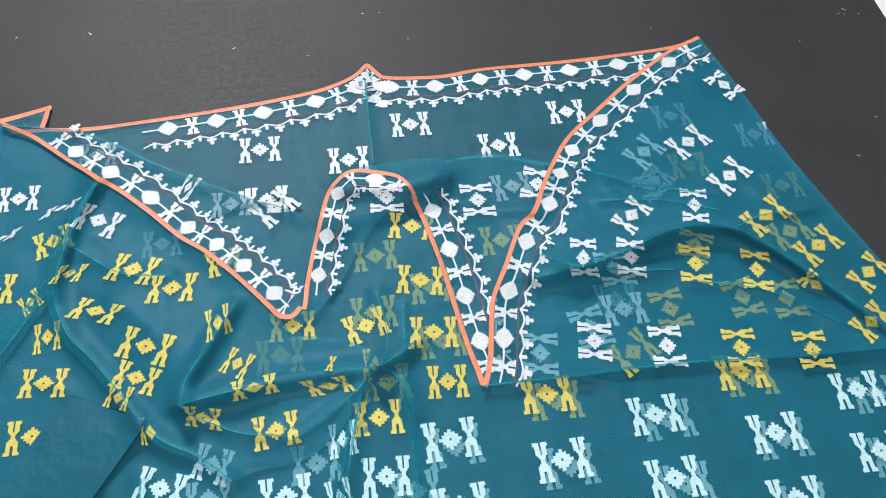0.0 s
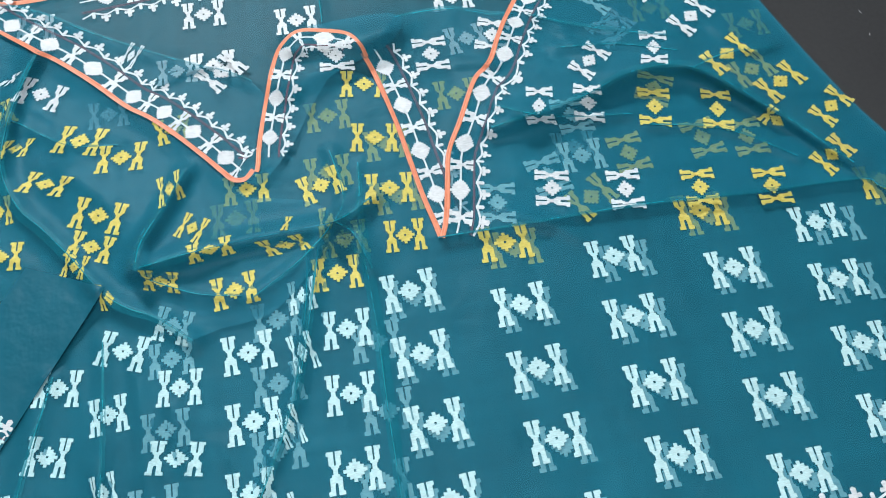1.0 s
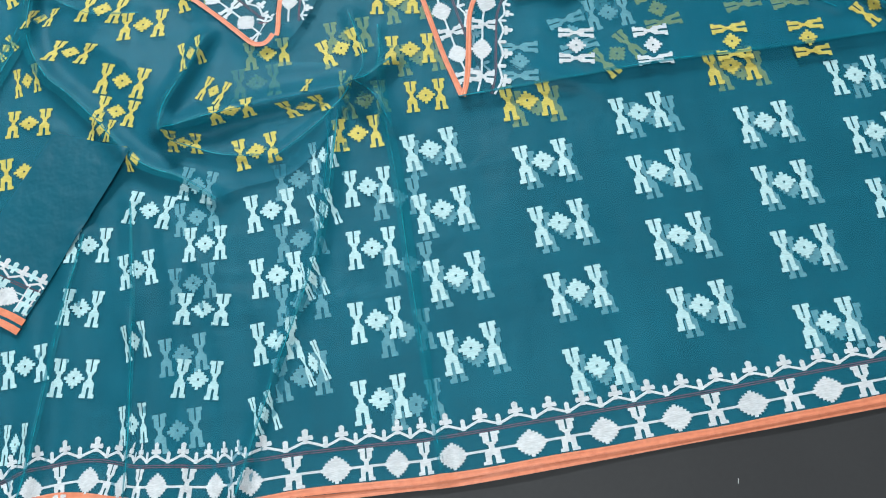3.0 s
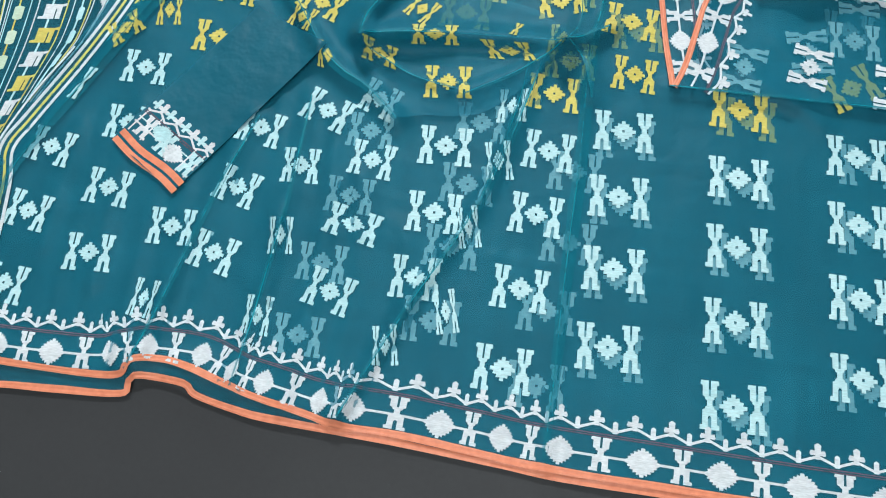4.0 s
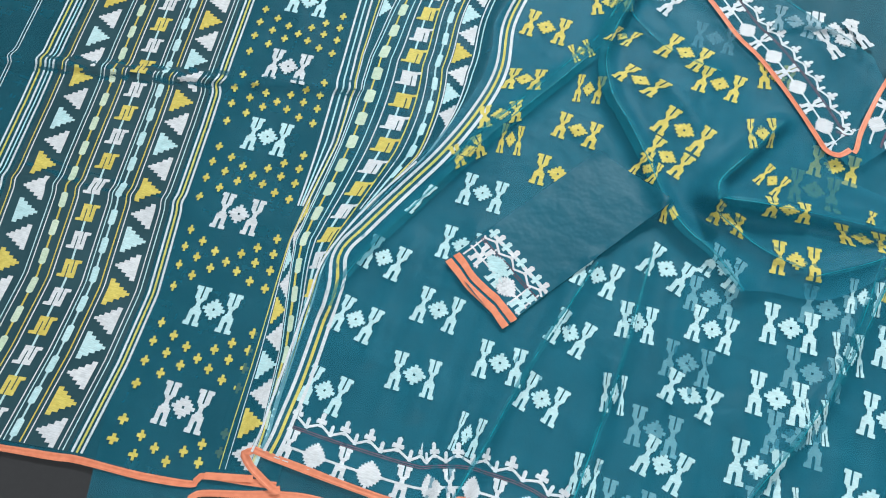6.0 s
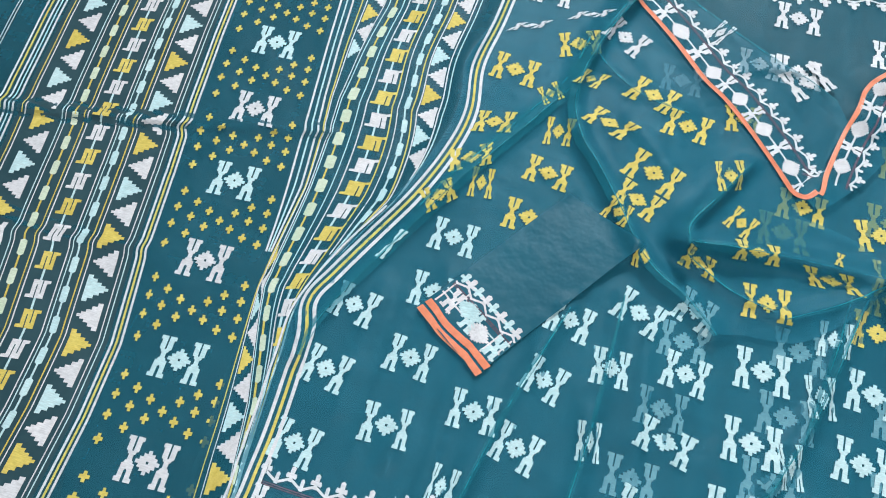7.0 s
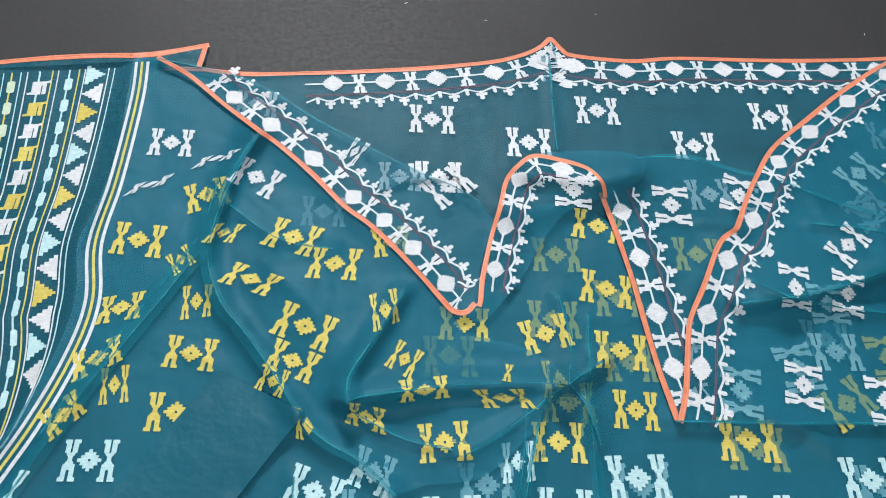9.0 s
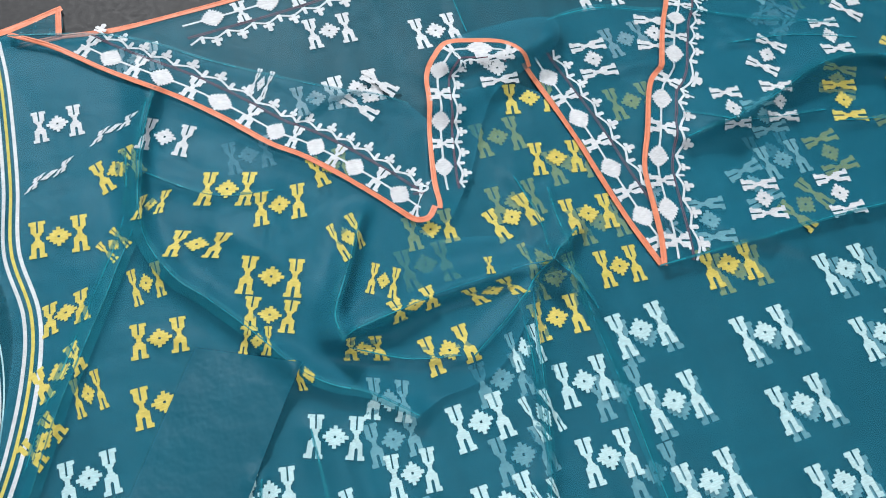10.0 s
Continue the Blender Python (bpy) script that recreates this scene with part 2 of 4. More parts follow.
# A stepped diamond flower with an open eye, as two halves of one outline.
STEPS = [(0, 4.9), (0.75, 4.9), (0.75, 3.4), (2.3, 3.7), (2.2, 2.3), (3.7, 2.2), (3.4, 0.8), (4.9, 0.8), (4.9, 0)]
UPPER = [(-0.5, 0), (-0.5, 0.55), (0.5, 0.55), (0.5, 0)] + [(x, y) for x, y in reversed(STEPS)] + [(-x, y) for x, y in STEPS[1:]]
FLOWER = [UPPER, [(x, -y) for x, y in reversed(UPPER)]]
MED = [(0, 6.5), (0.8, 6.5), (0.9, 5.2), (2.2, 5.8), (2.2, 4.5), (3.7, 4.8), (3.5, 3.5), (5.1, 3.5), (4.7, 2.4), (6.1, 2.1), (5.7, 1.1), (7.0, 0.7), (7.0, 0.2)]
MEDALLION = MED + [(x, -y) for x, y in reversed(MED)] + [(-x, -y) for x, y in MED[1:]] + [(-x, y) for x, y in reversed(MED[1:])]
SPRIG = [(-0.9, 0), (-1.0, 2.0), (-2.9, 1.7), (-3.3, 2.6), (-2.8, 4.3), (-1.2, 4.0), (-1.4, 6.8), (0, 7.7), (1.4, 6.8), (1.2, 4.0), (2.8, 4.3), (3.3, 2.6), (2.9, 1.7), (1.0, 2.0), (0.9, 0)]
CROSS = [(-1, 3), (1, 3), (1.1, 1.1), (3, 1), (2.9, -1), (1, -1.1), (1, -3), (-1, -3), (-1.1, -1), (-3, -1.1), (-2.9, 1), (-1, 1.1)]
UNIT = 0.0034
FIG_W, FIG_H, APART = 0.0026, 0.0033, 0.0283


def woven_motif(x, y, angle, squeeze, mat, parent, layer, tall=1.0, lean=0.0, pieces=(0, 1, 2), size=1.0):
    """Two standing figures with a flower between them, drawn together by squeeze."""
    c, s = math.cos(radians(angle)), math.sin(radians(angle))
    near = squeeze if squeeze < 0.66 else 0.62 + 0.38 * squeeze
    man = np.array(FIGURE)
    man = np.c_[(man[:, 0] - 4.5) * FIG_W * near, (man[:, 1] - 9) * FIG_H * tall]
    outlines = [man + (-APART * squeeze, 0), man + (APART * squeeze, 0)]
    outlines = [outlines[i] for i in pieces if i < 2]
    if 2 in pieces:
        outlines += [np.array(o) * (UNIT * near, UNIT * 0.94 * tall) for o in FLOWER]

    def place(o):
        u, v = size * (o[:, 0] + o[:, 1] * lean), size * o[:, 1]
        return np.c_[x + u * c - v * s, y + u * s + v * c]
    return flat_shape("woven_motif", outlines, mat, parent, place, layer)


def border(line, start, end, side, parent, layer, marks, size=1.0, bold=1.0):
    """The woven border that follows a bound edge: medallions near the marks and figures between them on a cord, a maroon line, and a row of sprigs."""
    knots = [float(line.run[np.argmin(np.linalg.norm(line.p - np.array(m), axis=1))]) for m in marks]
    knots = [knots[0] * 2 - knots[1]] + knots + [knots[-1] * 2 - knots[-2], knots[-1] * 3 - knots[-2] * 2]
    counts = np.arange(len(knots))

    def run_at(count):
        return float(np.interp(count, counts, knots))

    def on(a0, b0, tight=1.0):
        return lambda o: line.at(a0 + o[:, 0] * tight, side * (b0 * size + o[:, 1] * (0.4 + 0.6 * size)))

    def near(count):
        return min(1.05, max(0.45, (run_at(count + 0.4) - run_at(count - 0.4)) / 0.076))
    for k in np.arange(0, len(knots) - 1, 0.5):
        a = run_at(k)
        if not start + 0.006 < a < end - 0.006:
            continue
        if k % 1 == 0:
            flat_shape("medallion", [[(x * 0.0029 * bold, y * 0.0026 * bold) for x, y in MEDALLION]], WHITE, parent, on(a, 0.0275, near(k)), layer)
        else:
            flat_shape("border_figure", [[((x - 4.5) * 0.0028, (y - 9) * 0.0022) for x, y in FIGURE]], WHITE, parent, on(a, 0.0300, near(k)), layer)
    n = max(2, int((end - start) / 0.004))
    runs = np.linspace(start, end, n)
    ribbon("cord", line.at(runs, side * 0.0262 * size), side * 0.0030, WHITE, parent, layer, 0.0004)
    for off, w in ((0.0505, 0.0012), (0.0532, 0.0012)):
        ribbon("maroon_line", line.at(runs, side * off * size), side * w, MAROON, parent, layer, 0.0004)
    fine = np.linspace(start, end, max(2, int((end - start) / 0.0025)))
    beat = np.interp(fine, knots, counts) / 0.46
    wave = 0.0560 + 0.0088 * np.abs(beat % 1 - 0.5) * 2
    ribbon("zigzag", line.at(fine, side * wave * size), side * 0.0032, WHITE, parent, layer, 0.0005)
    for k in np.arange(0, len(knots) - 1, 0.23):
        a = run_at(k)
        if not start + 0.004 < a < end - 0.004:
            continue
        if round(k / 0.23) % 2 == 0:
            flat_shape("sprig", [[(x * 0.0029 * bold, y * 0.0025 * bold) for x, y in SPRIG]], WHITE, parent, on(a, 0.0630, near(k)), layer)
        else:
            flat_shape("peg", [[(-0.0030, 0), (-0.0030, 0.013), (0, 0.015), (0.0030, 0.013), (0.0030, 0)]], WHITE, parent, on(a, 0.0560, near(k)), layer)


def binding(line, start, end, side, parent, layer, width=0.0088, lift=0.0):
    n = max(3, int((end - start) / 0.006))
    runs = np.linspace(start, end, n)
    w = width * (1 + 0.10 * np.sin(runs * 31) * np.sin(runs * 13))
    return ribbon("edge_binding", line.at(runs, 0 * runs - side * 0.0005), side * w, ORANGE, parent, layer, 0.0008, "orange satin edge binding", lift, ((0, 0.8), (0.25, 1.25), (0.34, 0.7), (0.66, 0.75), (0.75, 1.3), (1, 0.8)))


# ---- the room and the mat ----
def box(name, lo, hi, mat, label, bevel=0.0, category=""):
    bm = bmesh.new()
    bmesh.ops.create_cube(bm, size=1)
    for v in bm.verts:
        v.co = [lo[i] + (v.co[i] + 0.5) * (hi[i] - lo[i]) for i in range(3)]
    if bevel:
        bmesh.ops.bevel(bm, geom=bm.edges[:], offset=bevel, segments=2, affect="EDGES")
    me = bpy.data.meshes.new(name)
    bm.to_mesh(me)
    bm.free()
    me.materials.append(mat)
    return tagged(new(name, me), label, category or "room", kind="structure")


box("floor", (-4.2, -3.2, -0.12), (3.4, 3.8, -0.006), FLOOR, "white glossy tiled floor of the room", category="floor")
box("wall_north", (-4.2, 3.8, -0.12), (3.4, 3.95, 2.9), PAINT, "plain pale grey painted wall", category="wall")
box("wall_south", (-4.2, -3.35, -0.12), (3.4, -3.2, 2.9), PAINT, "plain pale grey painted wall", category="wall")
box("wall_east", (3.4, -3.35, -0.12), (3.55, 3.95, 2.9), PAINT, "plain pale grey painted wall", category="wall")
box("wall_west", (-4.35, -3.35, -0.12), (-4.2, 3.95, 2.9), PAINT, "plain pale grey painted wall", category="wall")
box("ceiling", (-4.35, -3.35, 2.9), (3.55, 3.95, 3.0), PAINT, "plain pale grey painted ceiling", category="ceiling")
mat_sheet = box("floor_mat", (-2.4, -1.5, -0.006), (1.084, 2.1, 0.0), MAT, "dark grey matte vinyl mat under the cloth", 0.002, "mat")
mat_sheet["kind"] = "object"

# unseen lamps: a key from the north, a fill added to brighten the south
for x, y, power, size in ((-0.6, 3.1, 2.30, 0.8), (-0.2, -0.9, 0.90, 1.3)):
    lamp = new("unseen_area_lamp", bpy.data.lights.new("unseen_area_lamp", "AREA"))
    lamp.data.shape, lamp.data.size, lamp.data.size_y = "RECTANGLE", size, size * 0.6
    lamp.data.energy, lamp.data.color = LAMP_POWER * power, (0.97, 0.985, 1.0)
    lamp.matrix_world = look((x, y, 2.82), (x * 0.3 - 0.2, y * 0.3 + 0.2, 0))


# ---- lines of the cloth ----
TOP = [(-0.626, 0.955), (-0.541, 0.950), (-0.407, 0.963), (-0.307, 0.976), (-0.212, 0.992), (-0.141, 1.008), (-0.092, 1.028), (-0.066, 1.046), (-0.045, 1.068), (-0.026, 1.044), (-0.006, 1.030), (0.090, 1.025), (0.18, 1.037), (0.367, 1.046), (0.570, 1.066), (0.642, 1.092)]
LOWER_HEM = [(-0.988, -0.253), (-0.919, -0.225), (-0.876, -0.206), (-0.870, -0.186), (-0.816, -0.169), (-0.779, -0.157), (-0.738, -0.148), (-0.667, -0.145), (-0.583, -0.138), (-0.574, -0.116), (-0.515, -0.117), (-0.498, -0.128), (-0.444, -0.140), (-0.396, -0.146), (-0.252, -0.152), (-0.121, -0.161), (-0.019, -0.168), (0.257, -0.170), (0.442, -0.172), (0.98, -0.174)]
UPPER_HEM = [(-0.836, -0.118), (-0.712, -0.121), (-0.600, -0.119), (-0.582, -0.098), (-0.547, -0.092), (-0.511, -0.098), (-0.433, -0.120), (-0.355, -0.135), (-0.321, -0.142), (-0.252, -0.143), (-0.155, -0.151), (-0.073, -0.158), (0.051, -0.161), (0.258, -0.165), (0.444, -0.166), (0.98, -0.168)]
LEFT_EDGE = [(-0.836, -0.118), (-0.840, -0.022), (-0.847, 0.080), (-0.850, 0.156), (-0.820, 0.254), (-0.782, 0.338), (-0.752, 0.420), (-0.735, 0.500), (-0.737, 0.560), (-0.748, 0.620), (-0.732, 0.700), (-0.726, 0.800), (-0.730, 0.900), (-0.732, 0.970)]
TRIO = [(-0.807, -0.112), (-0.804, -0.014), (-0.814, 0.113), (-0.826, 0.168), (-0.806, 0.220), (-0.750, 0.350), (-0.718, 0.450), (-0.708, 0.530), (-0.722, 0.620), (-0.714, 0.720), (-0.711, 0.820), (-0.711, 0.900), (-0.716, 0.962)]
DIAGONAL = [(-0.535, 0.818), (-0.560, 0.737), (-0.579, 0.630), (-0.615, 0.557), (-0.644, 0.505), (-0.671, 0.456), (-0.697, 0.410), (-0.729, 0.337), (-0.757, 0.274), (-0.790, 0.200), (-0.812, 0.140), (-0.818, 0.090)]
LIMB_A = [(-0.700, 0.972), (-0.643, 0.934), (-0.585, 0.881), (-0.540, 0.843), (-0.492, 0.804), (-0.442, 0.755), (-0.389, 0.697), (-0.351, 0.666), (-0.310, 0.623), (-0.273, 0.579), (-0.250, 0.549), (-0.232, 0.528), (-0.211, 0.526), (-0.196, 0.542)]
FOLD_A = [(-0.700, 0.972), (-0.583, 0.945), (-0.509, 0.910), (-0.444, 0.863), (-0.363, 0.813), (-0.276, 0.765), (-0.225, 0.742), (-0.185, 0.715)]
LOOP = [(-0.211, 0.526), (-0.196, 0.542), (-0.190, 0.582), (-0.177, 0.639), (-0.161, 0.699), (-0.145, 0.757), (-0.125, 0.790), (-0.097, 0.811), (-0.056, 0.806), (-0.012, 0.792), (0.008, 0.766), (0.012, 0.734)]
LOOP_OUT = [(0.012, 0.734), (0.063, 0.764), (0.082, 0.798), (0.075, 0.816), (0.043, 0.824), (-0.020, 0.821), (-0.075, 0.816)]
LOOP_IN = [(0.012, 0.734), (-0.052, 0.705), (-0.092, 0.653), (-0.131, 0.585), (-0.175, 0.529), (-0.195, 0.514), (-0.211, 0.524)]
LIMB_C = [(0.000, 0.742), (0.013, 0.682), (0.029, 0.595), (0.037, 0.524), (0.047, 0.447), (0.055, 0.403), (0.060, 0.377)]
LIMB_D = [(0.063, 0.377), (0.077, 0.415), (0.090, 0.472), (0.104, 0.527), (0.134, 0.583), (0.174, 0.659), (0.206, 0.690), (0.233, 0.741), (0.262, 0.790), (0.304, 0.848), (0.376, 0.911), (0.464, 0.984), (0.565, 1.055), (0.642, 1.092)]
RIGHT_EDGE = [(0.645, 1.088), (0.680, 0.934), (0.716, 0.751), (0.790, 0.512), (0.862, 0.360)]
FLAP_BOTTOM = [(0.060, 0.377), (0.190, 0.377), (0.376, 0.378), (0.566, 0.368), (0.742, 0.362), (0.775, 0.340), (0.880, 0.290)]
RIDGE = [(-0.376, 0.404), (-0.315, 0.414), (-0.251, 0.422), (-0.132, 0.428), (-0.080, 0.432), (-0.028, 0.462)]
BULGE = [(-0.524, 0.829), (-0.559, 0.727), (-0.574, 0.621), (-0.550, 0.542), (-0.511, 0.493), (-0.470, 0.438), (-0.430, 0.378), (-0.395, 0.345), (-0.355, 0.322), (-0.307, 0.279)]

fold(LEFT_EDGE, 0.008, 0.010)
fold(DIAGONAL, 0.009, 0.010)
fold(BULGE, 0.014, 0.010)
fold(RIDGE, 0.022, 0.011)
fold([(-0.374, 0.401), (-0.370, 0.440), (-0.335, 0.500), (-0.30, 0.56)], 0.022, 0.009)
fold([(-0.040, 0.53), (-0.053, 0.388), (-0.055, 0.25), (-0.060, 0.10), (-0.063, -0.07), (-0.066, -0.155)], 0.005, 0.006)
fold([(-0.119, 0.390), (-0.161, 0.226), (-0.199, 0.127), (-0.256, 0.011), (-0.318, -0.130)], 0.014, 0.007)
fold([(-0.430, 0.300), (-0.434, 0.133), (-0.444, 0.0), (-0.455, -0.110)], 0.009, 0.008)
fold([(-0.496, 0.261), (-0.532, 0.136), (-0.565, -0.010), (-0.585, -0.10)], 0.009, 0.009)
fold([(-0.585, -0.085), (-0.510, -0.095)], 0.008, 0.018)
fold([(0.187, 0.558), (0.340, 0.590), (0.457, 0.630), (0.560, 0.620), (0.653, 0.523), (0.749, 0.392)], 0.021, 0.014)
fold([(0.30, 0.78), (0.40, 0.735), (0.55, 0.690)], 0.008, 0.013)
fold([(-0.050, 1.055), (-0.054, 0.96), (-0.057, 0.82)], 0.006, 0.005)
fold([(-1.50, 0.30), (-1.37, 0.330), (-1.301, 0.342), (-1.137, 0.375), (-0.90, 0.43)], 0.008, 0.006)
fold([(-1.32, 0.16), (-1.10, 0.17), (-0.86, 0.19)], 0.002, 0.006)
fold([(-0.53, 0.119), (-0.079, 0.095), (0.25, 0.108), (0.50, 0.084), (0.9, 0.07)], 0.0012, 0.005)
fold([(-0.15, 0.70), (-0.05, 0.72), (0.06, 0.79)], 0.010, 0.02)

CREASES = [([(-0.085, 0.432), (-0.150, 0.375), (-0.220, 0.330)], 0.010, 0.008),
           ([(-0.365, 0.385), (-0.300, 0.350), (-0.235, 0.335)], 0.009, 0.007), ([(-0.560, 0.700), (-0.480, 0.640), (-0.400, 0.625)], 0.007, 0.009), ([(-0.080, 0.560), (-0.070, 0.480), (-0.082, 0.432)], 0.010, 0.008),
           ([(-0.082, 0.432), (-0.060, 0.400), (-0.045, 0.345)], 0.010, 0.008), ([(0.200, 0.600), (0.300, 0.560), (0.420, 0.545)], 0.009, 0.009), ([(0.330, 0.700), (0.440, 0.690), (0.540, 0.660)], 0.009, 0.009),
           ([(0.560, 0.620), (0.620, 0.640), (0.700, 0.640)], 0.010, 0.010), ([(0.440, 0.520), (0.560, 0.490), (0.660, 0.420)], 0.008, 0.010)]
for points, height, width in CREASES:
    fold(points, height, width)

# broad swells and small wrinkles
fold([(-0.45, 0.60), (-0.40, 0.50), (-0.33, 0.43)], 0.016, 0.045)
fold([(-0.10, 0.775), (-0.02, 0.775), (0.05, 0.785)], 0.026, 0.022)
fold([(0.25, 0.60), (0.40, 0.64), (0.55, 0.63), (0.66, 0.55)], 0.016, 0.036)
fold(FOLD_A, 0.006, 0.012)
fold(LIMB_A[3:], 0.006, 0.014)
fold(LIMB_D[1:9], 0.005, 0.014)
fold(FLAP_BOTTOM, 0.006, 0.012)
fold([(-0.62, 0.62), (-0.66, 0.50), (-0.74, 0.36)], 0.007, 0.030)
fold([(-0.83, -0.09), (-0.72, -0.10), (-0.60, -0.10)], 0.006, 0.016)
fold([(-0.50, -0.10), (-0.40, -0.12), (-0.32, -0.13)], 0.006, 0.014)
wrinkle = random.Random(11)
for k in range(16):
    x0 = -0.74 + 0.045 * k + wrinkle.uniform(-0.012, 0.012)
    lean = 0.10 + 0.30 * (x0 + 0.35)
    y0, y1 = wrinkle.uniform(0.12, 0.30), wrinkle.uniform(-0.13, 0.05)
    fold([(x0 - lean * 0.2, y0), (x0 + wrinkle.uniform(-0.01, 0.01), (y0 + y1) / 2), (x0 + lean * (y0 - y1) * -0.4, y1)], wrinkle.uniform(0.0025, 0.0065), wrinkle.uniform(0.004, 0.009))
for k in range(14):
    x0, y0, a = wrinkle.uniform(-0.60, 0.75), wrinkle.uniform(0.35, 0.75), wrinkle.uniform(-1.2, 0.5)
    l = wrinkle.uniform(0.05, 0.12)
    fold([(x0, y0), (x0 + l * 0.5 * math.cos(a), y0 + l * 0.5 * math.sin(a) + 0.006), (x0 + l * math.cos(a), y0 + l * math.sin(a))], wrinkle.uniform(0.003, 0.0075), wrinkle.uniform(0.005, 0.010))

cloth = tagged(new("saree"), "sheer teal voile saree with woven white and yellow motifs", "saree", kind="object")


def chain(*lines):
    return np.concatenate([smooth(l) if len(l) > 2 else np.array(l, float) for l in lines])


LOW, PALLU, MID, SLEEVE, OVER, THIRD, BELLY, TOPS, CROWN = 1, 2, 3, 4.6, 4.2, 5.2, 6.2, 8, 9.2

lower = sheet("lower_layer", chain([(-1.30, 0.860), (-1.0, 0.915), (-0.80, 0.945)], TOP, RIGHT_EDGE, [(0.98, -0.172)], LOWER_HEM[::-1], [(-0.99, -0.25), (-1.30, 0.85)]), LOW, VOILE, cloth, "lower layer of sheer teal voile", 0.011)
drape = sheet("drape_panel", chain(LEFT_EDGE, LIMB_A, [(-0.19, 0.60), (-0.15, 0.70), (-0.03, 0.72)], LIMB_C[1:], [(0.12, 0.42), (0.50, 0.47), (0.885, 0.42)], [(0.90, 0.30), (0.98, -0.166)], UPPER_HEM[::-1]), MID, VOILE, cloth, "upper layer of sheer teal voile")
over = sheet("turned_edge", chain(LEFT_EDGE[3:], [(-0.70, 0.972), (-0.643, 0.934), (-0.585, 0.881), (-0.540, 0.843)], DIAGONAL), OVER, VOILE, cloth, "striped edge of the saree folded over itself")
belly = sheet("gathered_panel", chain(BULGE, [(-0.27, 0.290), (-0.20, 0.300), (-0.145, 0.345), (-0.105, 0.395), (-0.082, 0.434), (-0.13, 0.475), (-0.215, 0.495)], LIMB_A[::-1][2:11]), BELLY, VOILE, cloth, "gathered sheer teal voile")
flap_a = sheet("folded_flap", chain(LIMB_A, [(-0.19, 0.60), (-0.165, 0.68)], FOLD_A[::-1]), TOPS, VOILE, cloth, "flap turned down to show its woven border", 0.007)
flap_b = sheet("folded_flap", chain(LOOP, LOOP_IN), CROWN, VOILE, cloth, "twisted flap with a woven border", 0.006)
flap_b2 = sheet("folded_flap", chain(LOOP[7:], LOOP_OUT), CROWN, VOILE, cloth, "twisted flap with a woven border", 0.006)
flap_c = sheet("inner_flap", chain(LIMB_C, [(0.10, 0.44), (0.13, 0.53), (0.20, 0.66), (0.30, 0.79)], [(0.24, 0.79), (0.16, 0.815), (0.07, 0.81)]), THIRD, VOILE, cloth, "inner layer of the folded voile", 0.008)
flap_d0 = sheet("flap_under_layer", chain(LIMB_D[2:], [(x - 0.004, y) for x, y in RIGHT_EDGE], FLAP_BOTTOM[::-1][:-1]), THIRD, VOILE, cloth, "under layer of the folded flap", 0.009)
flap_d = sheet("folded_flap", chain(LIMB_D, RIGHT_EDGE, FLAP_BOTTOM[::-1]), TOPS, VOILE, cloth, "large flap of sheer voile folded over", 0.008)

# bound edges and woven borders
BORDER_RUN = [(-0.836, -0.124), (-0.757, -0.1255), (-0.686, -0.1245), (-0.622, -0.121), (-0.590, -0.110), (-0.563, -0.1035), (-0.503, -0.1035), (-0.457, -0.120), (-0.413, -0.128), (-0.341, -0.141), (-0.252, -0.144)] + UPPER_HEM[10:]
bord_line = Line(BORDER_RUN)
top_line, low_line, up_line = Line(TOP), Line(LOWER_HEM), Line(UPPER_HEM)
binding(top_line, 0, top_line.length, -1, lower, LOW, 0.0085)
under_line = Line([(-1.30, 0.860), (-1.0, 0.915), (-0.80, 0.945), (-0.626, 0.955)])
binding(under_line, 0, under_line.length, -1, lower, LOW)
binding(low_line, 0, low_line.length, 1, lower, LOW)
binding(up_line, 0, up_line.length, 1, drape, MID)
border(top_line, 0.165, top_line.length - 0.02, -1, lower, LOW, [(-0.414, 0.952), (-0.332, 0.958), (-0.248, 0.969), (-0.152, 0.984), (-0.071, 1.014), (-0.011, 1.006), (0.079, 1.004), (0.168, 1.005), (0.256, 1.013), (0.350, 1.022), (0.450, 1.031), (0.545, 1.040)])
HEM_MARKS = (-0.757, -0.686, -0.612, -0.563, -0.503, -0.457, -0.413, -0.341, -0.301, -0.192, -0.114, -0.047, 0.051, 0.145, 0.236, 0.335, 0.434, 0.531, 0.628, 0.725, 0.822)
border(bord_line, 0.035, bord_line.length - 0.01, 1, drape, MID, [(x, -0.095) for x in HEM_MARKS])
line_a, line_b, line_c, line_d = Line(LIMB_A), Line(LOOP), Line(LIMB_C), Line(LIMB_D)
binding(line_a, 0, line_a.length, 1, flap_a, TOPS, 0.0078)
binding(line_b, 0.02, line_b.length, -1, flap_b, CROWN, 0.0070)
binding(line_c, 0, line_c.length, 1, flap_c, THIRD, 0.0080)
binding(line_d, 0, line_d.length, -1, flap_d, TOPS, 0.0080)
border(line_a, 0.10, line_a.length - 0.03, 1, flap_a, TOPS, [(-0.565, 0.897), (-0.503, 0.847), (-0.437, 0.781), (-0.373, 0.715), (-0.330, 0.672), (-0.287, 0.628), (-0.241, 0.573)], 0.86)
border(line_b, 0.045, line_b.length - 0.03, -1, flap_b, CROWN, [(-0.205, 0.537), (-0.172, 0.599), (-0.155, 0.674), (-0.123, 0.763), (-0.052, 0.790)], 0.66)
border(line_c, 0.0, line_c.length - 0.02, 1, flap_c, THIRD, [(0.026, 0.706), (0.043, 0.623), (0.057, 0.534), (0.065, 0.452)], 0.90)
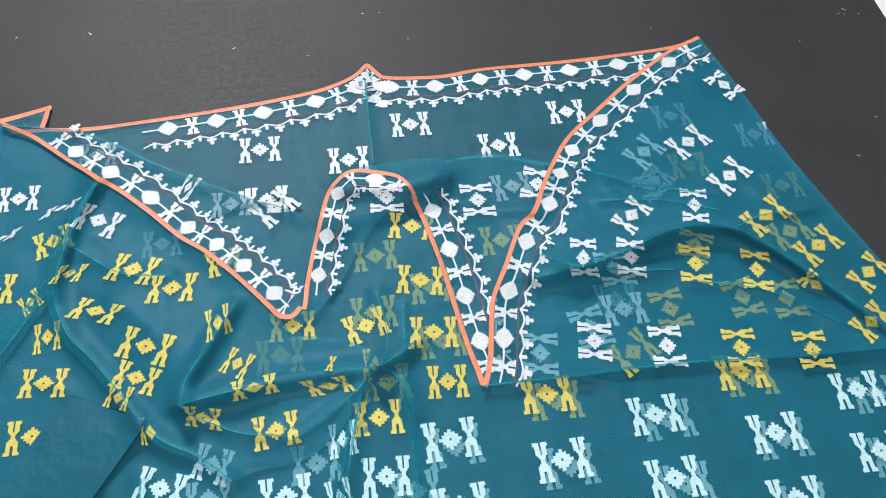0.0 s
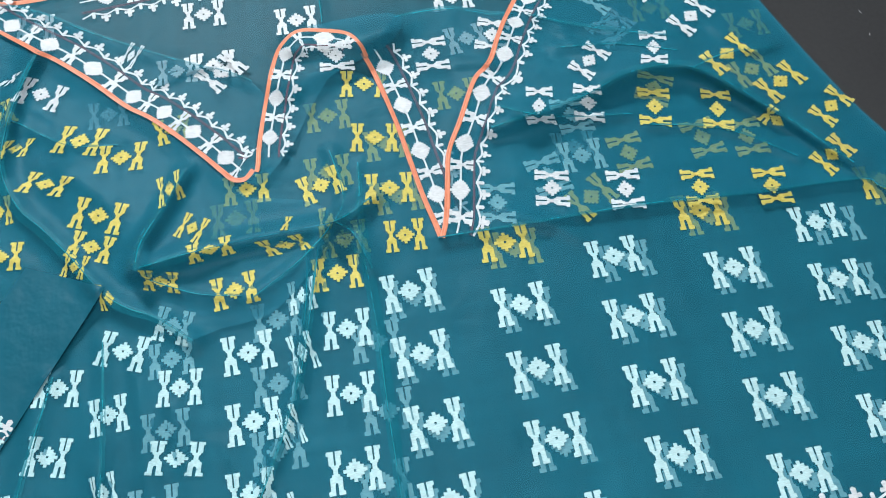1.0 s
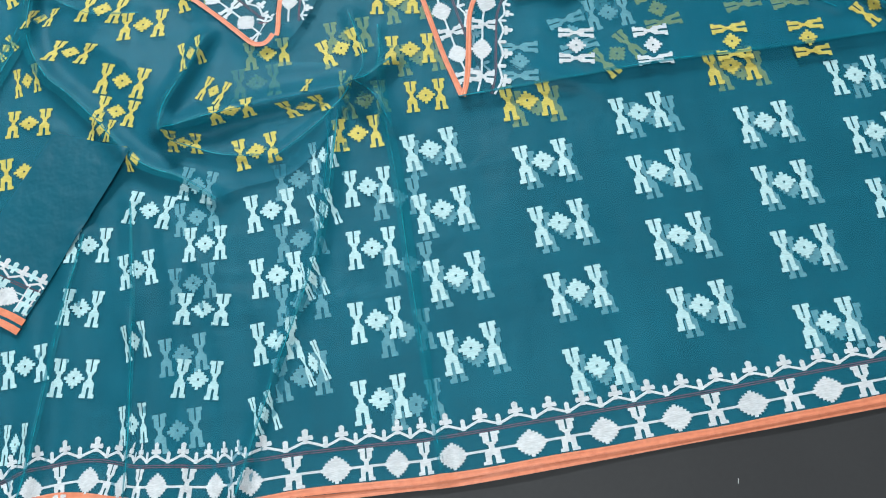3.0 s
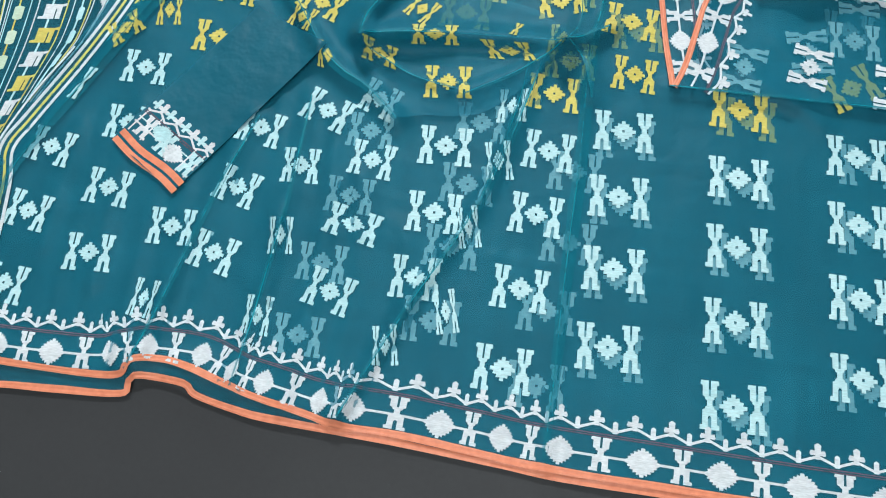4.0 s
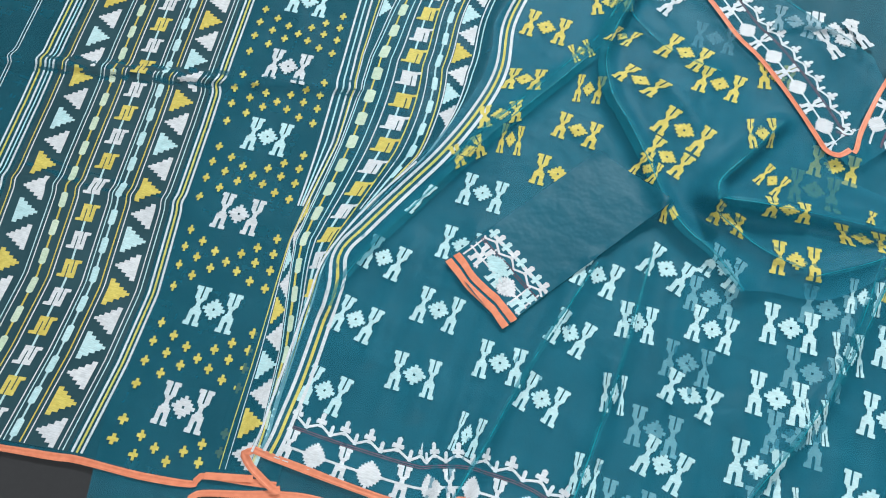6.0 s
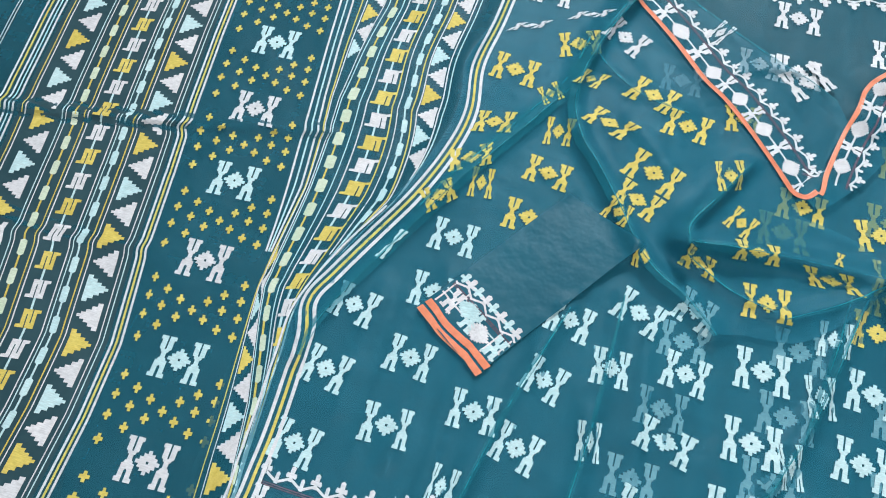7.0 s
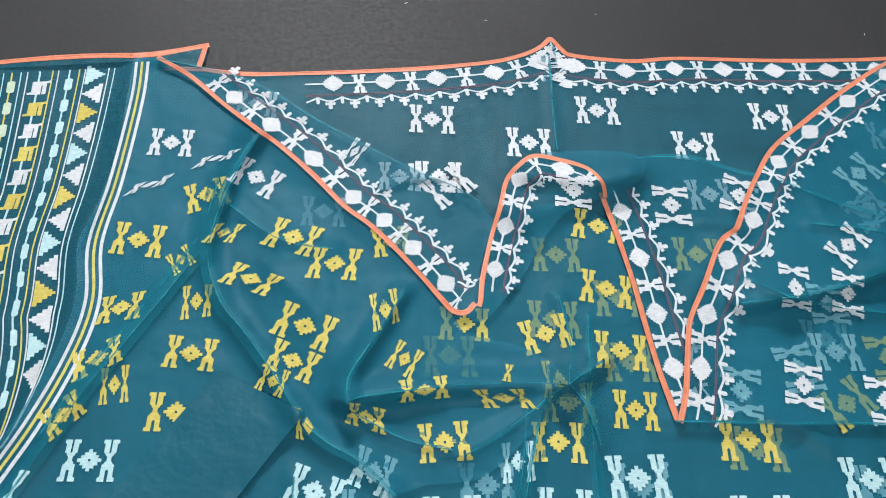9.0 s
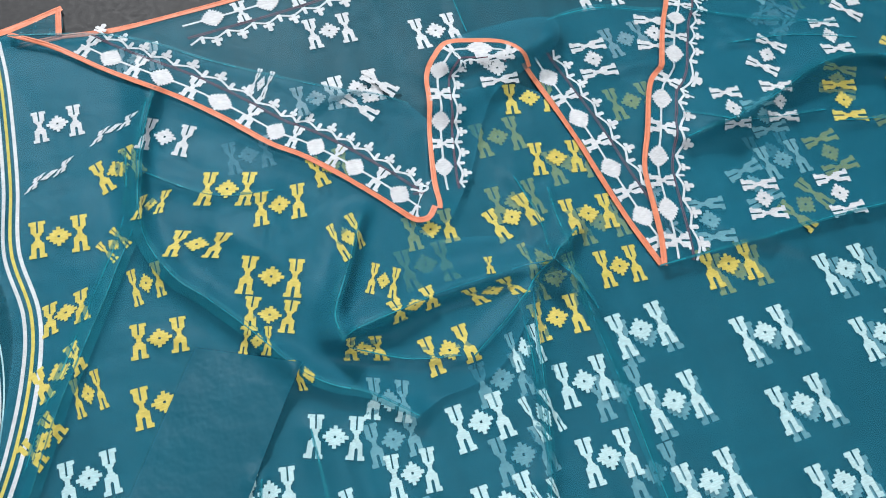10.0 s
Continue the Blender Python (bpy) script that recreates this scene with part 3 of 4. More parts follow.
border(line_d, 0.012, line_d.length - 0.01, -1, flap_d, TOPS, [(0.112, 0.451), (0.135, 0.534), (0.192, 0.624), (0.240, 0.700), (0.275, 0.765), (0.308, 0.818), (0.376, 0.884), (0.471, 0.949), (0.562, 1.019)], 0.84)

# doubled cloth along the folds, each with a painted highlight line
def fold_edge(points, width, layer, parent, both=True):
    p = smooth(points, 0.006)
    taper = np.sin(np.linspace(0.12, math.pi - 0.12, len(p))) ** 0.5 * width
    for k, w in enumerate((1.0, -0.6) if both else (1.0,)):
        ribbon("fold_edge", p, taper * w * 0.7, FOLDED, parent, layer + 0.25 + 0.12 * k, 0.0003)
    # thin pale ribbon on the crease, a highlight painted over the doubled voile
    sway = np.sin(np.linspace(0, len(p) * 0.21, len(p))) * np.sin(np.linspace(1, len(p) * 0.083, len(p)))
    ribbon("crease", p, 0.0011 + 0.0007 * sway, CREASE_SHINE, parent, layer + 0.5, 0.0004)


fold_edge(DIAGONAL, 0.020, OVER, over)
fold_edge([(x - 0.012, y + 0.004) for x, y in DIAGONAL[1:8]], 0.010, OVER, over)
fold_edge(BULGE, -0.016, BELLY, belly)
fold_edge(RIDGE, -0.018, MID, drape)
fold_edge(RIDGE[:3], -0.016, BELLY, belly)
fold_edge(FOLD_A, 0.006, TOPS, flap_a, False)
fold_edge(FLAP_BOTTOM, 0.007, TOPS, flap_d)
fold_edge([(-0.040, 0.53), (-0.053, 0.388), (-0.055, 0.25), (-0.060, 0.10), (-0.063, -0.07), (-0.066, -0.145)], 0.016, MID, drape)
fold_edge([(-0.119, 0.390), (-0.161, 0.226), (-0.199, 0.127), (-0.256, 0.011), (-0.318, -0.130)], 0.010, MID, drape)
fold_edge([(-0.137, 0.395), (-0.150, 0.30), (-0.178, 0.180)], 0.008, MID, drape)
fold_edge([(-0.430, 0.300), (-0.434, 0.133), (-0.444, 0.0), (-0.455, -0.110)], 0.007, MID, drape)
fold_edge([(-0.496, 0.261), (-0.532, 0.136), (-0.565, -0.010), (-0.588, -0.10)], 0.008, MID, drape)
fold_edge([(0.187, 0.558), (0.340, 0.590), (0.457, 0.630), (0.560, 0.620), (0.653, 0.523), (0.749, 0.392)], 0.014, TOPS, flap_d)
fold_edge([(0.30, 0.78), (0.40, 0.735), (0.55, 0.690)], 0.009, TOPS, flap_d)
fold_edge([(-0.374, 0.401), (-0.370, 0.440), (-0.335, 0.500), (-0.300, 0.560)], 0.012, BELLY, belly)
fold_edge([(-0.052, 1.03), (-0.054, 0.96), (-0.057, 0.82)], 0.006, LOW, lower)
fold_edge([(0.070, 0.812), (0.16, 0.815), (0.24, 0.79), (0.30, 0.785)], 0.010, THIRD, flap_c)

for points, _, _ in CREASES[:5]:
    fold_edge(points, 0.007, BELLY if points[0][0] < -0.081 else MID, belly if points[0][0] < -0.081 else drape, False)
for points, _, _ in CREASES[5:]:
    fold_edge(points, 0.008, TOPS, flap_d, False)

# motifs of the flat lower part: columns of alternating height
for i in range(7):
    x = 0.155 * i
    ys = [0.300, 0.203, 0.102, 0.0] if i % 2 == 0 else [0.250, 0.152, 0.052, -0.054]
    for k, y in enumerate(ys):
        woven_motif(x + (0.006 * (3 - k) if i > 2 else 0), y, 2 - i, 1.0, PALE, drape, MID)
        f = max(0.0, (y + 0.06) / 0.36) ** 1.5
        woven_motif(x + 0.004 + 0.0015 * i + 0.0022 * i * i * f, y - 0.0105, 2 - i, 1.0, PALE, lower, LOW)
    if i % 2:
        woven_motif(x, 0.352, -2, 1.0, YELLOW, drape, MID)
        woven_motif(x + 0.010, 0.340, -2, 1.0, YELLOW, lower, LOW)


def row(items, mat, parent, layer):
    for x, y, angle, squeeze in items:
        tight = x < -0.27
        woven_motif(x, y, angle, squeeze * (0.93 if tight else 0.94), mat, parent, layer, size=0.86 if tight else 0.96)


def strew(items, mat, parent, layer):
    """Motifs on crumpled cloth: place, turn, spacing, and how far the folds shorten and slant them."""
    for x, y, angle, apart, tall, lean, pieces in items:
        woven_motif(x, y, angle, apart / 0.9, mat, parent, layer, tall, lean, pieces, 0.9)


ALL = (0, 1, 2)
row([(-0.097, 0.258, -3, 0.95), (-0.105, 0.164, -3, 0.95), (-0.115, 0.061, -2, 1), (-0.126, -0.044, -1, 1), (-0.236, 0.248, 2, 1), (-0.238, 0.150, 1, 1), (-0.249, 0.058, 0, 0.88), (-0.274, -0.034, 10, 0.5),
     (-0.162, 0.235, 10, 0.5), (-0.190, 0.135, 12, 0.4), (-0.205, 0.019, 14, 0.4)], PALE, drape, MID)
row([(-0.331, 0.215, -6, 0.92), (-0.355, 0.026, -14, 0.95), (-0.425, 0.194, 3, 0.75), (-0.432, 0.092, 8, 0.5), (-0.440, -0.017, 0, 0.55), (-0.490, 0.243, -9, 0.95), (-0.503, 0.153, -14, 0.85),
     (-0.514, 0.058, -12, 0.9), (-0.589, -0.014, -5, 0.5)], PALE, drape, MID)
woven_motif(-0.341, 0.120, -12, 0.9, PALE, drape, MID, 0.75)
row([(-0.577, 0.086, 2, 0.95), (-0.672, 0.316, 0, 1), (-0.675, 0.130, -3, 0.95), (-0.676, 0.037, 3, 0.98), (-0.674, 0.228, 0, 0.95), (-0.769, 0.179, -8, 0.95), (-0.773, 0.084, -8, 0.9), (-0.775, -0.017, -5, 0.9)], PALE, drape, MID)
row([(-0.200, 0.196, 0, 1), (-0.210, 0.106, 0, 1), (-0.222, 0.005, 0, 1), (-0.192, 0.289, 0, 1), (-0.352, 0.160, 0, 1), (-0.372, 0.063, 0, 1), (-0.385, -0.035, 0, 1), (-0.340, 0.258, 0, 1),
     (-0.080, 0.037, 0, 1), (-0.083, -0.059, 0, 1), (-0.060, 0.232, 0, 1), (-0.060, 0.131, 0, 1)], PALE, lower, LOW)
row([(0.019, 0.905, 0, 1), (0.173, 0.840, 0, 1), (-0.254, 0.870, 0, 1), (0.318, 0.910, 0, 1), (-0.100, 0.832, 0, 1), (-0.245, 0.757, 0, 1), (0.517, 0.882, 4, 1), (0.664, 0.821, 0, 0.9), (0.438, 0.731, 40, 0.9),
     (0.180, 0.745, 5, 1), (-0.415, 0.686, 0, 1), (-0.305, 0.755, 0, 1), (-0.530, 0.885, 0, 1)], WHITE, lower, LOW)
row([(0.513, 0.760, 0, 1), (0.672, 0.697, 0, 1), (0.139, 0.634, 0, 1), (-0.088, 0.520, 0, 1), (0.010, 0.555, 0, 1), (0.012, 0.458, 0, 1), (-0.080, 0.400, 0, 1), (-0.235, 0.462, 0, 1), (-0.075, 0.625, 0, 1)], YELLOW, lower, LOW)
strew([(-0.576, 0.534, 10, 0.50, 0.95, 0.1, ALL), (-0.573, 0.458, -5, 0.82, 0.85, 0, ALL), (-0.580, 0.378, 0, 0.9, 0.95, 0, (0, 2)), (-0.661, 0.413, 8, 0.45, 0.95, 0, ALL), 
       (-0.092, 0.433, 4, 0.52, 0.95, 0.1, (0, 2)), (-0.098, 0.346, -2, 0.9, 1, 0, ALL), (-0.102, 0.498, 16, 0.88, 0.95, 0.05, ALL), (-0.214, 0.510, -2, 0.88, 0.95, 0, ALL), (-0.007, 0.678, -10, 1.0, 1, 0, ALL),
       (-0.007, 0.571, -10, 0.97, 1, 0, ALL), (0.001, 0.475, -6, 0.95, 1, 0, ALL), (0.010, 0.390, -4, 0.74, 1, 0, ALL)], YELLOW, drape, MID)
strew([(-0.334, 0.306, -22, 0.62, 0.95, -0.1, ALL), (-0.404, 0.281, -20, 0.85, 0.95, 0, ALL), (-0.152, 0.320, 8, 0.52, 0.95, 0.15, ALL)], PALE, drape, MID)
strew([(-0.668, 0.628, -4, 0.88, 0.98, 0, ALL), (-0.585, 0.709, 24, 0.76, 0.9, 0.15, ALL), (-0.673, 0.522, 14, 0.66, 0.72, 0.35, ALL), (-0.607, 0.599, 42, 0.44, 0.6, 0.2, ALL), (-0.690, 0.450, 30, 0.80, 0.68, 0.3, ALL),
       (-0.716, 0.374, 46, 0.62, 0.68, 0.2, ALL)], YELLOW, over, OVER)
woven_motif(-0.738, 0.277, -8, 0.60, PALE, over, OVER, 1.0, 0.25, (0,), 0.9)
row([(-0.649, 0.801, 0, 1)], WHITE, over, OVER)
for x, y in ((-0.580, 0.775), (-0.668, 0.722)):
    woven_motif(x, y, 24, 0.9, WHITE, over, OVER, 0.28, 1.6, size=0.8)
strew([(-0.431, 0.503, -20, 1.02, 1, 0, ALL), (-0.443, 0.452, -22, 0.82, 0.82, 0, ALL), (-0.509, 0.572, -18, 0.88, 0.70, 0.35, ALL), (-0.554, 0.645, -2, 0.55, 0.60, 0.5, ALL), (-0.457, 0.643, -15, 0.90, 0.95, 0.2, ALL),
       (-0.396, 0.601, -3, 0.90, 0.95, 0.15, ALL), (-0.325, 0.532, 20, 0.50, 0.95, 0.25, ALL), (-0.297, 0.458, -30, 0.50, 0.80, 0, ALL), (-0.272, 0.417, 6, 0.82, 0.60, 0, ALL), (-0.346, 0.378, -16, 0.62, 0.60, -0.3, ALL),
       (-0.418, 0.365, -12, 0.42, 0.75, -0.4, (0, 2)), (-0.466, 0.424, -18, 0.45, 0.70, 0, ALL), (-0.315, 0.640, 10, 0.7, 0.9, 0, ALL),
       (-0.245, 0.345, 5, 0.82, 0.95, 0, ALL), (-0.166, 0.405, 2, 0.86, 0.52, -0.6, ALL), (-0.173, 0.443, -8, 0.5, 0.42, 0.2, (1,))], YELLOW, belly, BELLY)
strew([(-0.518, 0.744, -28, 0.95, 0.95, 0, ALL)], WHITE, belly, BELLY)
strew([(0.251, 0.431, 78, 0.82, 1, 0, ALL), (0.364, 0.409, 85, 0.92, 1, 0, ALL), (0.583, 0.730, 38, 1.05, 1, 0, ALL), (0.532, 0.816, 30, 1.05, 1, 0, ALL), (0.500, 0.674, 80, 0.90, 0.9, 0, ALL), (0.380, 0.664, 45, 0.92, 0.9, 0, ALL),
       (0.275, 0.587, 80, 1.0, 0.85, 0, ALL), (0.355, 0.579, 76, 1.0, 0.9, 0, ALL), (0.652, 0.953, -58, 0.9, 0.9, 0, ALL)], WHITE, flap_d, TOPS)
strew([(0.482, 0.392, 85, 0.85, 1, 0, ALL), (0.597, 0.375, 85, 0.85, 1, 0, ALL), (0.459, 0.553, 76, 1.0, 1, 0, ALL), (0.561, 0.530, 75, 1.05, 0.95, 0, ALL), (0.690, 0.567, 30, 1.05, 1, 0, ALL), (0.754, 0.504, 38, 1.0, 0.9, 0, ALL),
       (0.621, 0.639, 30, 1.12, 1, 0, ALL), (0.653, 0.491, -58, 0.6, 0.9, 0, (0, 2)), (0.718, 0.413, 32, 0.95, 0.9, 0, ALL)], YELLOW, flap_d, TOPS)
row([(0.303, 0.499, -5, 1), (0.427, 0.723, -60, 0.8)], PALE, lower, LOW)
row([(0.388, 0.473, 95, 1), (0.516, 0.481, 95, 1), (0.590, 0.470, 90, 1), (0.306, 0.405, 30, 1), (0.470, 0.590, 60, 0.9), (0.650, 0.600, 20, 1)], YELLOW, flap_d0, THIRD)
row([(0.250, 0.455, 100, 1), (0.160, 0.420, 80, 1), (0.320, 0.560, 90, 1), (0.312, 0.481, 0, 1), (0.440, 0.800, 40, 1)], PALE, flap_d0, THIRD)
row([(0.114, 0.722, 88, 1), (0.227, 0.746, 72, 1)], WHITE, flap_c, THIRD)
row([(-0.040, 0.745, 85, 0.9)], WHITE, flap_b, CROWN)
row([(-0.232, 0.742, 40, 1), (-0.375, 0.800, -30, 0.4)], WHITE, flap_a, TOPS)

# ---- the striped end piece ----
SPINE = [(-0.915, -0.215), (-0.935, -0.093), (-0.956, 0.038), (-0.983, 0.179), (-0.999, 0.309), (-1.021, 0.436), (-1.040, 0.566), (-1.055, 0.694), (-1.068, 0.812), (-1.080, 0.940)]
spine = Line(SPINE)
PAL_TOP = [(-1.75, 0.74), (-1.40, 0.832), (-1.148, 0.899), (-0.917, 0.951), (-0.820, 0.969), (-0.708, 0.983), (-0.620, 1.009)]
PAL_HEM = [(-1.70, -0.27), (-1.35, -0.245), (-1.085, -0.207), (-1.029, -0.197), (-0.941, -0.189), (-0.879, -0.177), (-0.874, -0.165), (-0.822, -0.155), (-0.785, -0.148)]
pallu = sheet("end_piece", chain(PAL_HEM, [(-0.80, 0.0), (-0.815, 0.2)], [(-0.70, 0.55), (-0.69, 0.93), (-0.628, 0.957), (-0.620, 1.0)], PAL_TOP[::-1]), PALLU, DENSE, cloth, "striped teal end piece of the saree", 0.011)
pal_hem, pal_top = Line(PAL_HEM), Line(PAL_TOP)
binding(pal_hem, 0, pal_hem.length, 1, pallu, PALLU)
binding(pal_top, 0, pal_top.length, -1, pallu, PALLU, 0.010)
corner = Line([(-0.620, 1.007), (-0.623, 0.978), (-0.626, 0.955)])
binding(corner, 0, corner.length, -1, pallu, PALLU, 0.008)


def hem_y(x):
    return float(np.interp(x, [p[0] for p in PAL_HEM], [p[1] for p in PAL_HEM]))


def top_y(x):
    return float(np.interp(x, [p[0] for p in PAL_TOP], [p[1] for p in PAL_TOP]))


class Wide:
    """Cloth coordinates of the end piece: u across the stripes, v along them."""

    def put(self, u, v):
        u, v = np.asarray(u, float), np.asarray(v, float)
        y = v + 0.155 * u
        base = np.interp(v, [p[1] for p in SPINE], [p[0] for p in SPINE])
        base = base - 0.007 * np.exp(-((v - 0.389) / 0.011) ** 2) * np.clip(-u * 12, 0, 1) - 0.003 * np.exp(-((v - 0.185) / 0.009) ** 2)
        flare = np.interp(v, (-0.22, -0.05, 0.05, 0.15, 0.30), (-0.026, 0.0, 0.009, 0.006, 0.0)) * np.clip((-u - 0.045) * 25, 0, 1)
        return np.stack([base + flare + u * 0.988, y], axis=-1)


wide = Wide()
V0, V1 = -0.20, 0.965


def run_of(u):
    """The stretch of a stripe between the two bound edges."""
    vs = np.linspace(-0.30, 1.10, 240)
    p = wide.put(np.full(240, u), vs)
    ok = [hem_y(q[0]) + 0.009 < q[1] < top_y(q[0]) - 0.007 for q in p]
    vs = vs[ok]
    return float(vs[0]), float(vs[-1])


def stripe(u, width, mat):
    a, b = run_of(u)
    vs = np.arange(a, b, 0.004)
    ribbon("stripe", wide.put(np.full(len(vs), u + width / 2), vs), width, mat, pallu, PALLU + 0.15, 0.0004)


def piece(name, outline, u, v, mat, put=None, parent=None, layer=PALLU + 0.15):
    put = put or wide.put
    return flat_shape(name, [outline], mat, parent or pallu, lambda o: put(u + o[:, 0], v + o[:, 1]), layer, 0.0006)


TRI = [(0.016, -0.019), (0.016, 0.019), (0.009, 0.019), (0.009, 0.014), (0.002, 0.014), (0.002, 0.009), (-0.005, 0.009), (-0.005, 0.005), (-0.011, 0.005), (-0.011, 0.002), (-0.016, 0.002),
       (-0.016, -0.002), (-0.011, -0.002), (-0.011, -0.005), (-0.005, -0.005), (-0.005, -0.009), (0.002, -0.009), (0.002, -0.014), (0.009, -0.014), (0.009, -0.019)]
HOOK = [(-0.015, -0.013), (-0.015, -0.009), (-0.009, -0.008), (-0.009, 0.013), (0.0035, 0.013), (0.0035, -0.006), (0.0052, -0.006), (0.0052, 0.013), (0.015, 0.013), (0.015, 0.009), (0.010, 0.008), (0.010, -0.013),
        (-0.0018, -0.013), (-0.0018, 0.006), (-0.0035, 0.006), (-0.0035, -0.013)]
PLAIN_HOOK = [(-0.013, -0.013), (-0.013, -0.009), (-0.008, -0.008), (-0.008, 0.013), (0.009, 0.013), (0.014, 0.015), (0.014, 0.010), (0.010, 0.009), (0.010, -0.013), (0.0050, -0.013), (0.0050, 0.005), (0.0036, 0.005), (0.0036, -0.013)]
BEAD = [(-0.0015, -0.012), (-0.0048, -0.010), (-0.0048, 0.010), (-0.0015, 0.012), (0.0015, 0.012), (0.0048, 0.010), (0.0048, -0.010), (0.0015, -0.012)]
BAND = [wide.put(u, v) for u, v in [(-0.106, v) for v in np.linspace(run_of(-0.106)[0], run_of(-0.106)[1], 150)] + [(-0.352, v) for v in np.linspace(run_of(-0.352)[1], run_of(-0.352)[0], 150)]]
sheet("woven_band", BAND, PALLU + 0.12, SLATE, pallu, "slate teal ground of the striped band", 0.010)


def triangles(u, flip, first):
    a, b = run_of(u)
    v, k = a + 0.020 + first, 0
    while v < b - 0.018:
        colour = (WHITE, YELLOW, WHITE, PALE)[k % 4]
        s = 1 if k % 2 == 0 else -1
        piece("triangle", [(x * s, y) for x, y in TRI], u, v, colour)
        v, k = v + 0.0385, k + 1


def hooks(u, first):
    a, b = run_of(u)
    v, k = a + 0.016 + first, 0
    while v < b - 0.014:
        piece("hook_block", HOOK, u, v, (WHITE, YELLOW)[k % 2])
        v, k = v + 0.042, k + 1
    stripe(u, 0.0030, PALE)


def beads(u, mat, cord, first):
    a, b = run_of(u)
    v = a + 0.018 + first
    while v < b - 0.016:
        piece("bead_block", BEAD, u, v, mat)
        v += 0.043
    stripe(u, 0.0026, cord)


for u, w, mat in ((-0.0890, 0.0030, WHITE), (-0.0950, 0.0028, YELLOW), (-0.1010, 0.0030, WHITE), (-0.1130, 0.0014, PALE), (-0.1190, 0.0014, WHITE), (-0.1640, 0.0015, WHITE), (-0.1700, 0.0018, YELLOW),
                  (-0.1910, 0.0014, PALE), (-0.1965, 0.0016, WHITE), (-0.2410, 0.0018, WHITE), (-0.2465, 0.0016, YELLOW), (-0.2750, 0.0014, WHITE), (-0.2805, 0.0014, PALE), (-0.3380, 0.0018, WHITE), (-0.3435, 0.0016, YELLOW)):
    stripe(u, w, mat)
for u, w, mat in ((-0.358, 0.003, WHITE), (-0.3645, 0.002, PALE), (-0.371, 0.003, WHITE), (-0.379, 0.003, YELLOW), (-0.386, 0.003, WHITE), (-0.428, 0.0014, WHITE), (-0.433, 0.0014, WHITE)):
    stripe(u, w, mat)
triangles(-0.142, 1, 0.0)
triangles(-0.308, 1, 0.02)
beads(-0.1825, PALE, PALE, 0.0)
beads(-0.2610, LIME, YELLOW, 0.015)
hooks(-0.2200, 0.01)

# the field of small crosses with a motif between each two clusters
FLOWERS = [-0.093, 0.038, 0.179, 0.309, 0.436, 0.566, 0.694, 0.812]
for k, v in enumerate(FLOWERS):
    woven_motif(*wide.put(0, v), 4, 0.80, WHITE if k % 2 == 0 else PALE, pallu, PALLU, 0.95)
CLUSTER = [(0.061, 0.042), (0.037, 0.025), (0.017, 0.013), (-0.001, -0.002), (0.061, 0.019), (0.039, 0.003), (0.017, -0.013), (0.062, -0.005), (0.038, -0.024), (0.061, -0.031), (-0.065, 0.038), (-0.067, 0.012), (-0.041, 0.023),
           (-0.068, -0.015), (-0.043, -0.001), (-0.020, 0.011), (-0.020, -0.014), (-0.042, -0.028), (-0.067, -0.046)]
for k, v in enumerate([-0.158] + [(a + b) / 2 for a, b in zip(FLOWERS[:-1], FLOWERS[1:])] + [0.878]):
    for du, dv in CLUSTER:
        p = wide.put(du, v + dv)
        if hem_y(p[0]) + 0.018 < p[1] < top_y(p[0]) - 0.014:
            piece("small_cross", [(x * 0.0018, y * 0.0023) for x, y in CROSS], du, v + dv, YELLOW)

# the pleated stripes that run together under the turned edge
PLEAT_A = Line([(-0.872, -0.165), (-0.880, -0.093), (-0.888, 0.005), (-0.904, 0.151), (-0.917, 0.287), (-0.938, 0.439), (-0.960, 0.583), (-0.980, 0.726), (-1.003, 0.870), (-1.012, 0.922)])
PLEAT_B = Line([(-0.815, -0.150), (-0.822, -0.05), (-0.832, 0.080), (-0.835, 0.170), (-0.800, 0.270), (-0.762, 0.360), (-0.735, 0.450), (-0.728, 0.530), (-0.738, 0.620), (-0.730, 0.720), (-0.727, 0.82), (-0.728, 0.93), (-0.730, 0.962)])


MARKS = (0, 0.10, 0.28, 0.33, 0.42, 0.60, 0.72, 0.85, 1)
SPREAD = ((0.0, (0, 0.10, 0.84, 0.88, 0.95, 0.97, 0.98, 0.99, 1)),
          (0.15, (0, 0.03, 0.60, 0.66, 0.86, 0.95, 0.97, 0.98, 1)),
          (0.30, (0, 0.05, 0.15, 0.20, 0.46, 0.86, 0.94, 0.97, 1)),
          (0.45, (0, 0.15, 0.18, 0.21, 0.40, 0.76, 0.91, 0.97, 1)),
          (0.60, (0, 0.10, 0.17, 0.20, 0.34, 0.59, 0.70, 0.86, 1)),
          (0.78, MARKS), (1.0, MARKS))


def pleat(f, v):
    """f from 0 to 1 across the pleats, of which some lie hidden, v from 0 to 1 along them."""
    f, v = np.asarray(f, float), np.asarray(v, float)
    table = np.array([np.interp(f, MARKS, s) for _, s in SPREAD])
    levels = [t for t, _ in SPREAD]
    g = np.array([np.interp(v[i], levels, table[:, i]) for i in range(len(v))])
    a, b = PLEAT_A.at(v * PLEAT_A.length, 0 * v), PLEAT_B.at(v * PLEAT_B.length, 0 * v)
    return a + (b - a) * g[..., None]


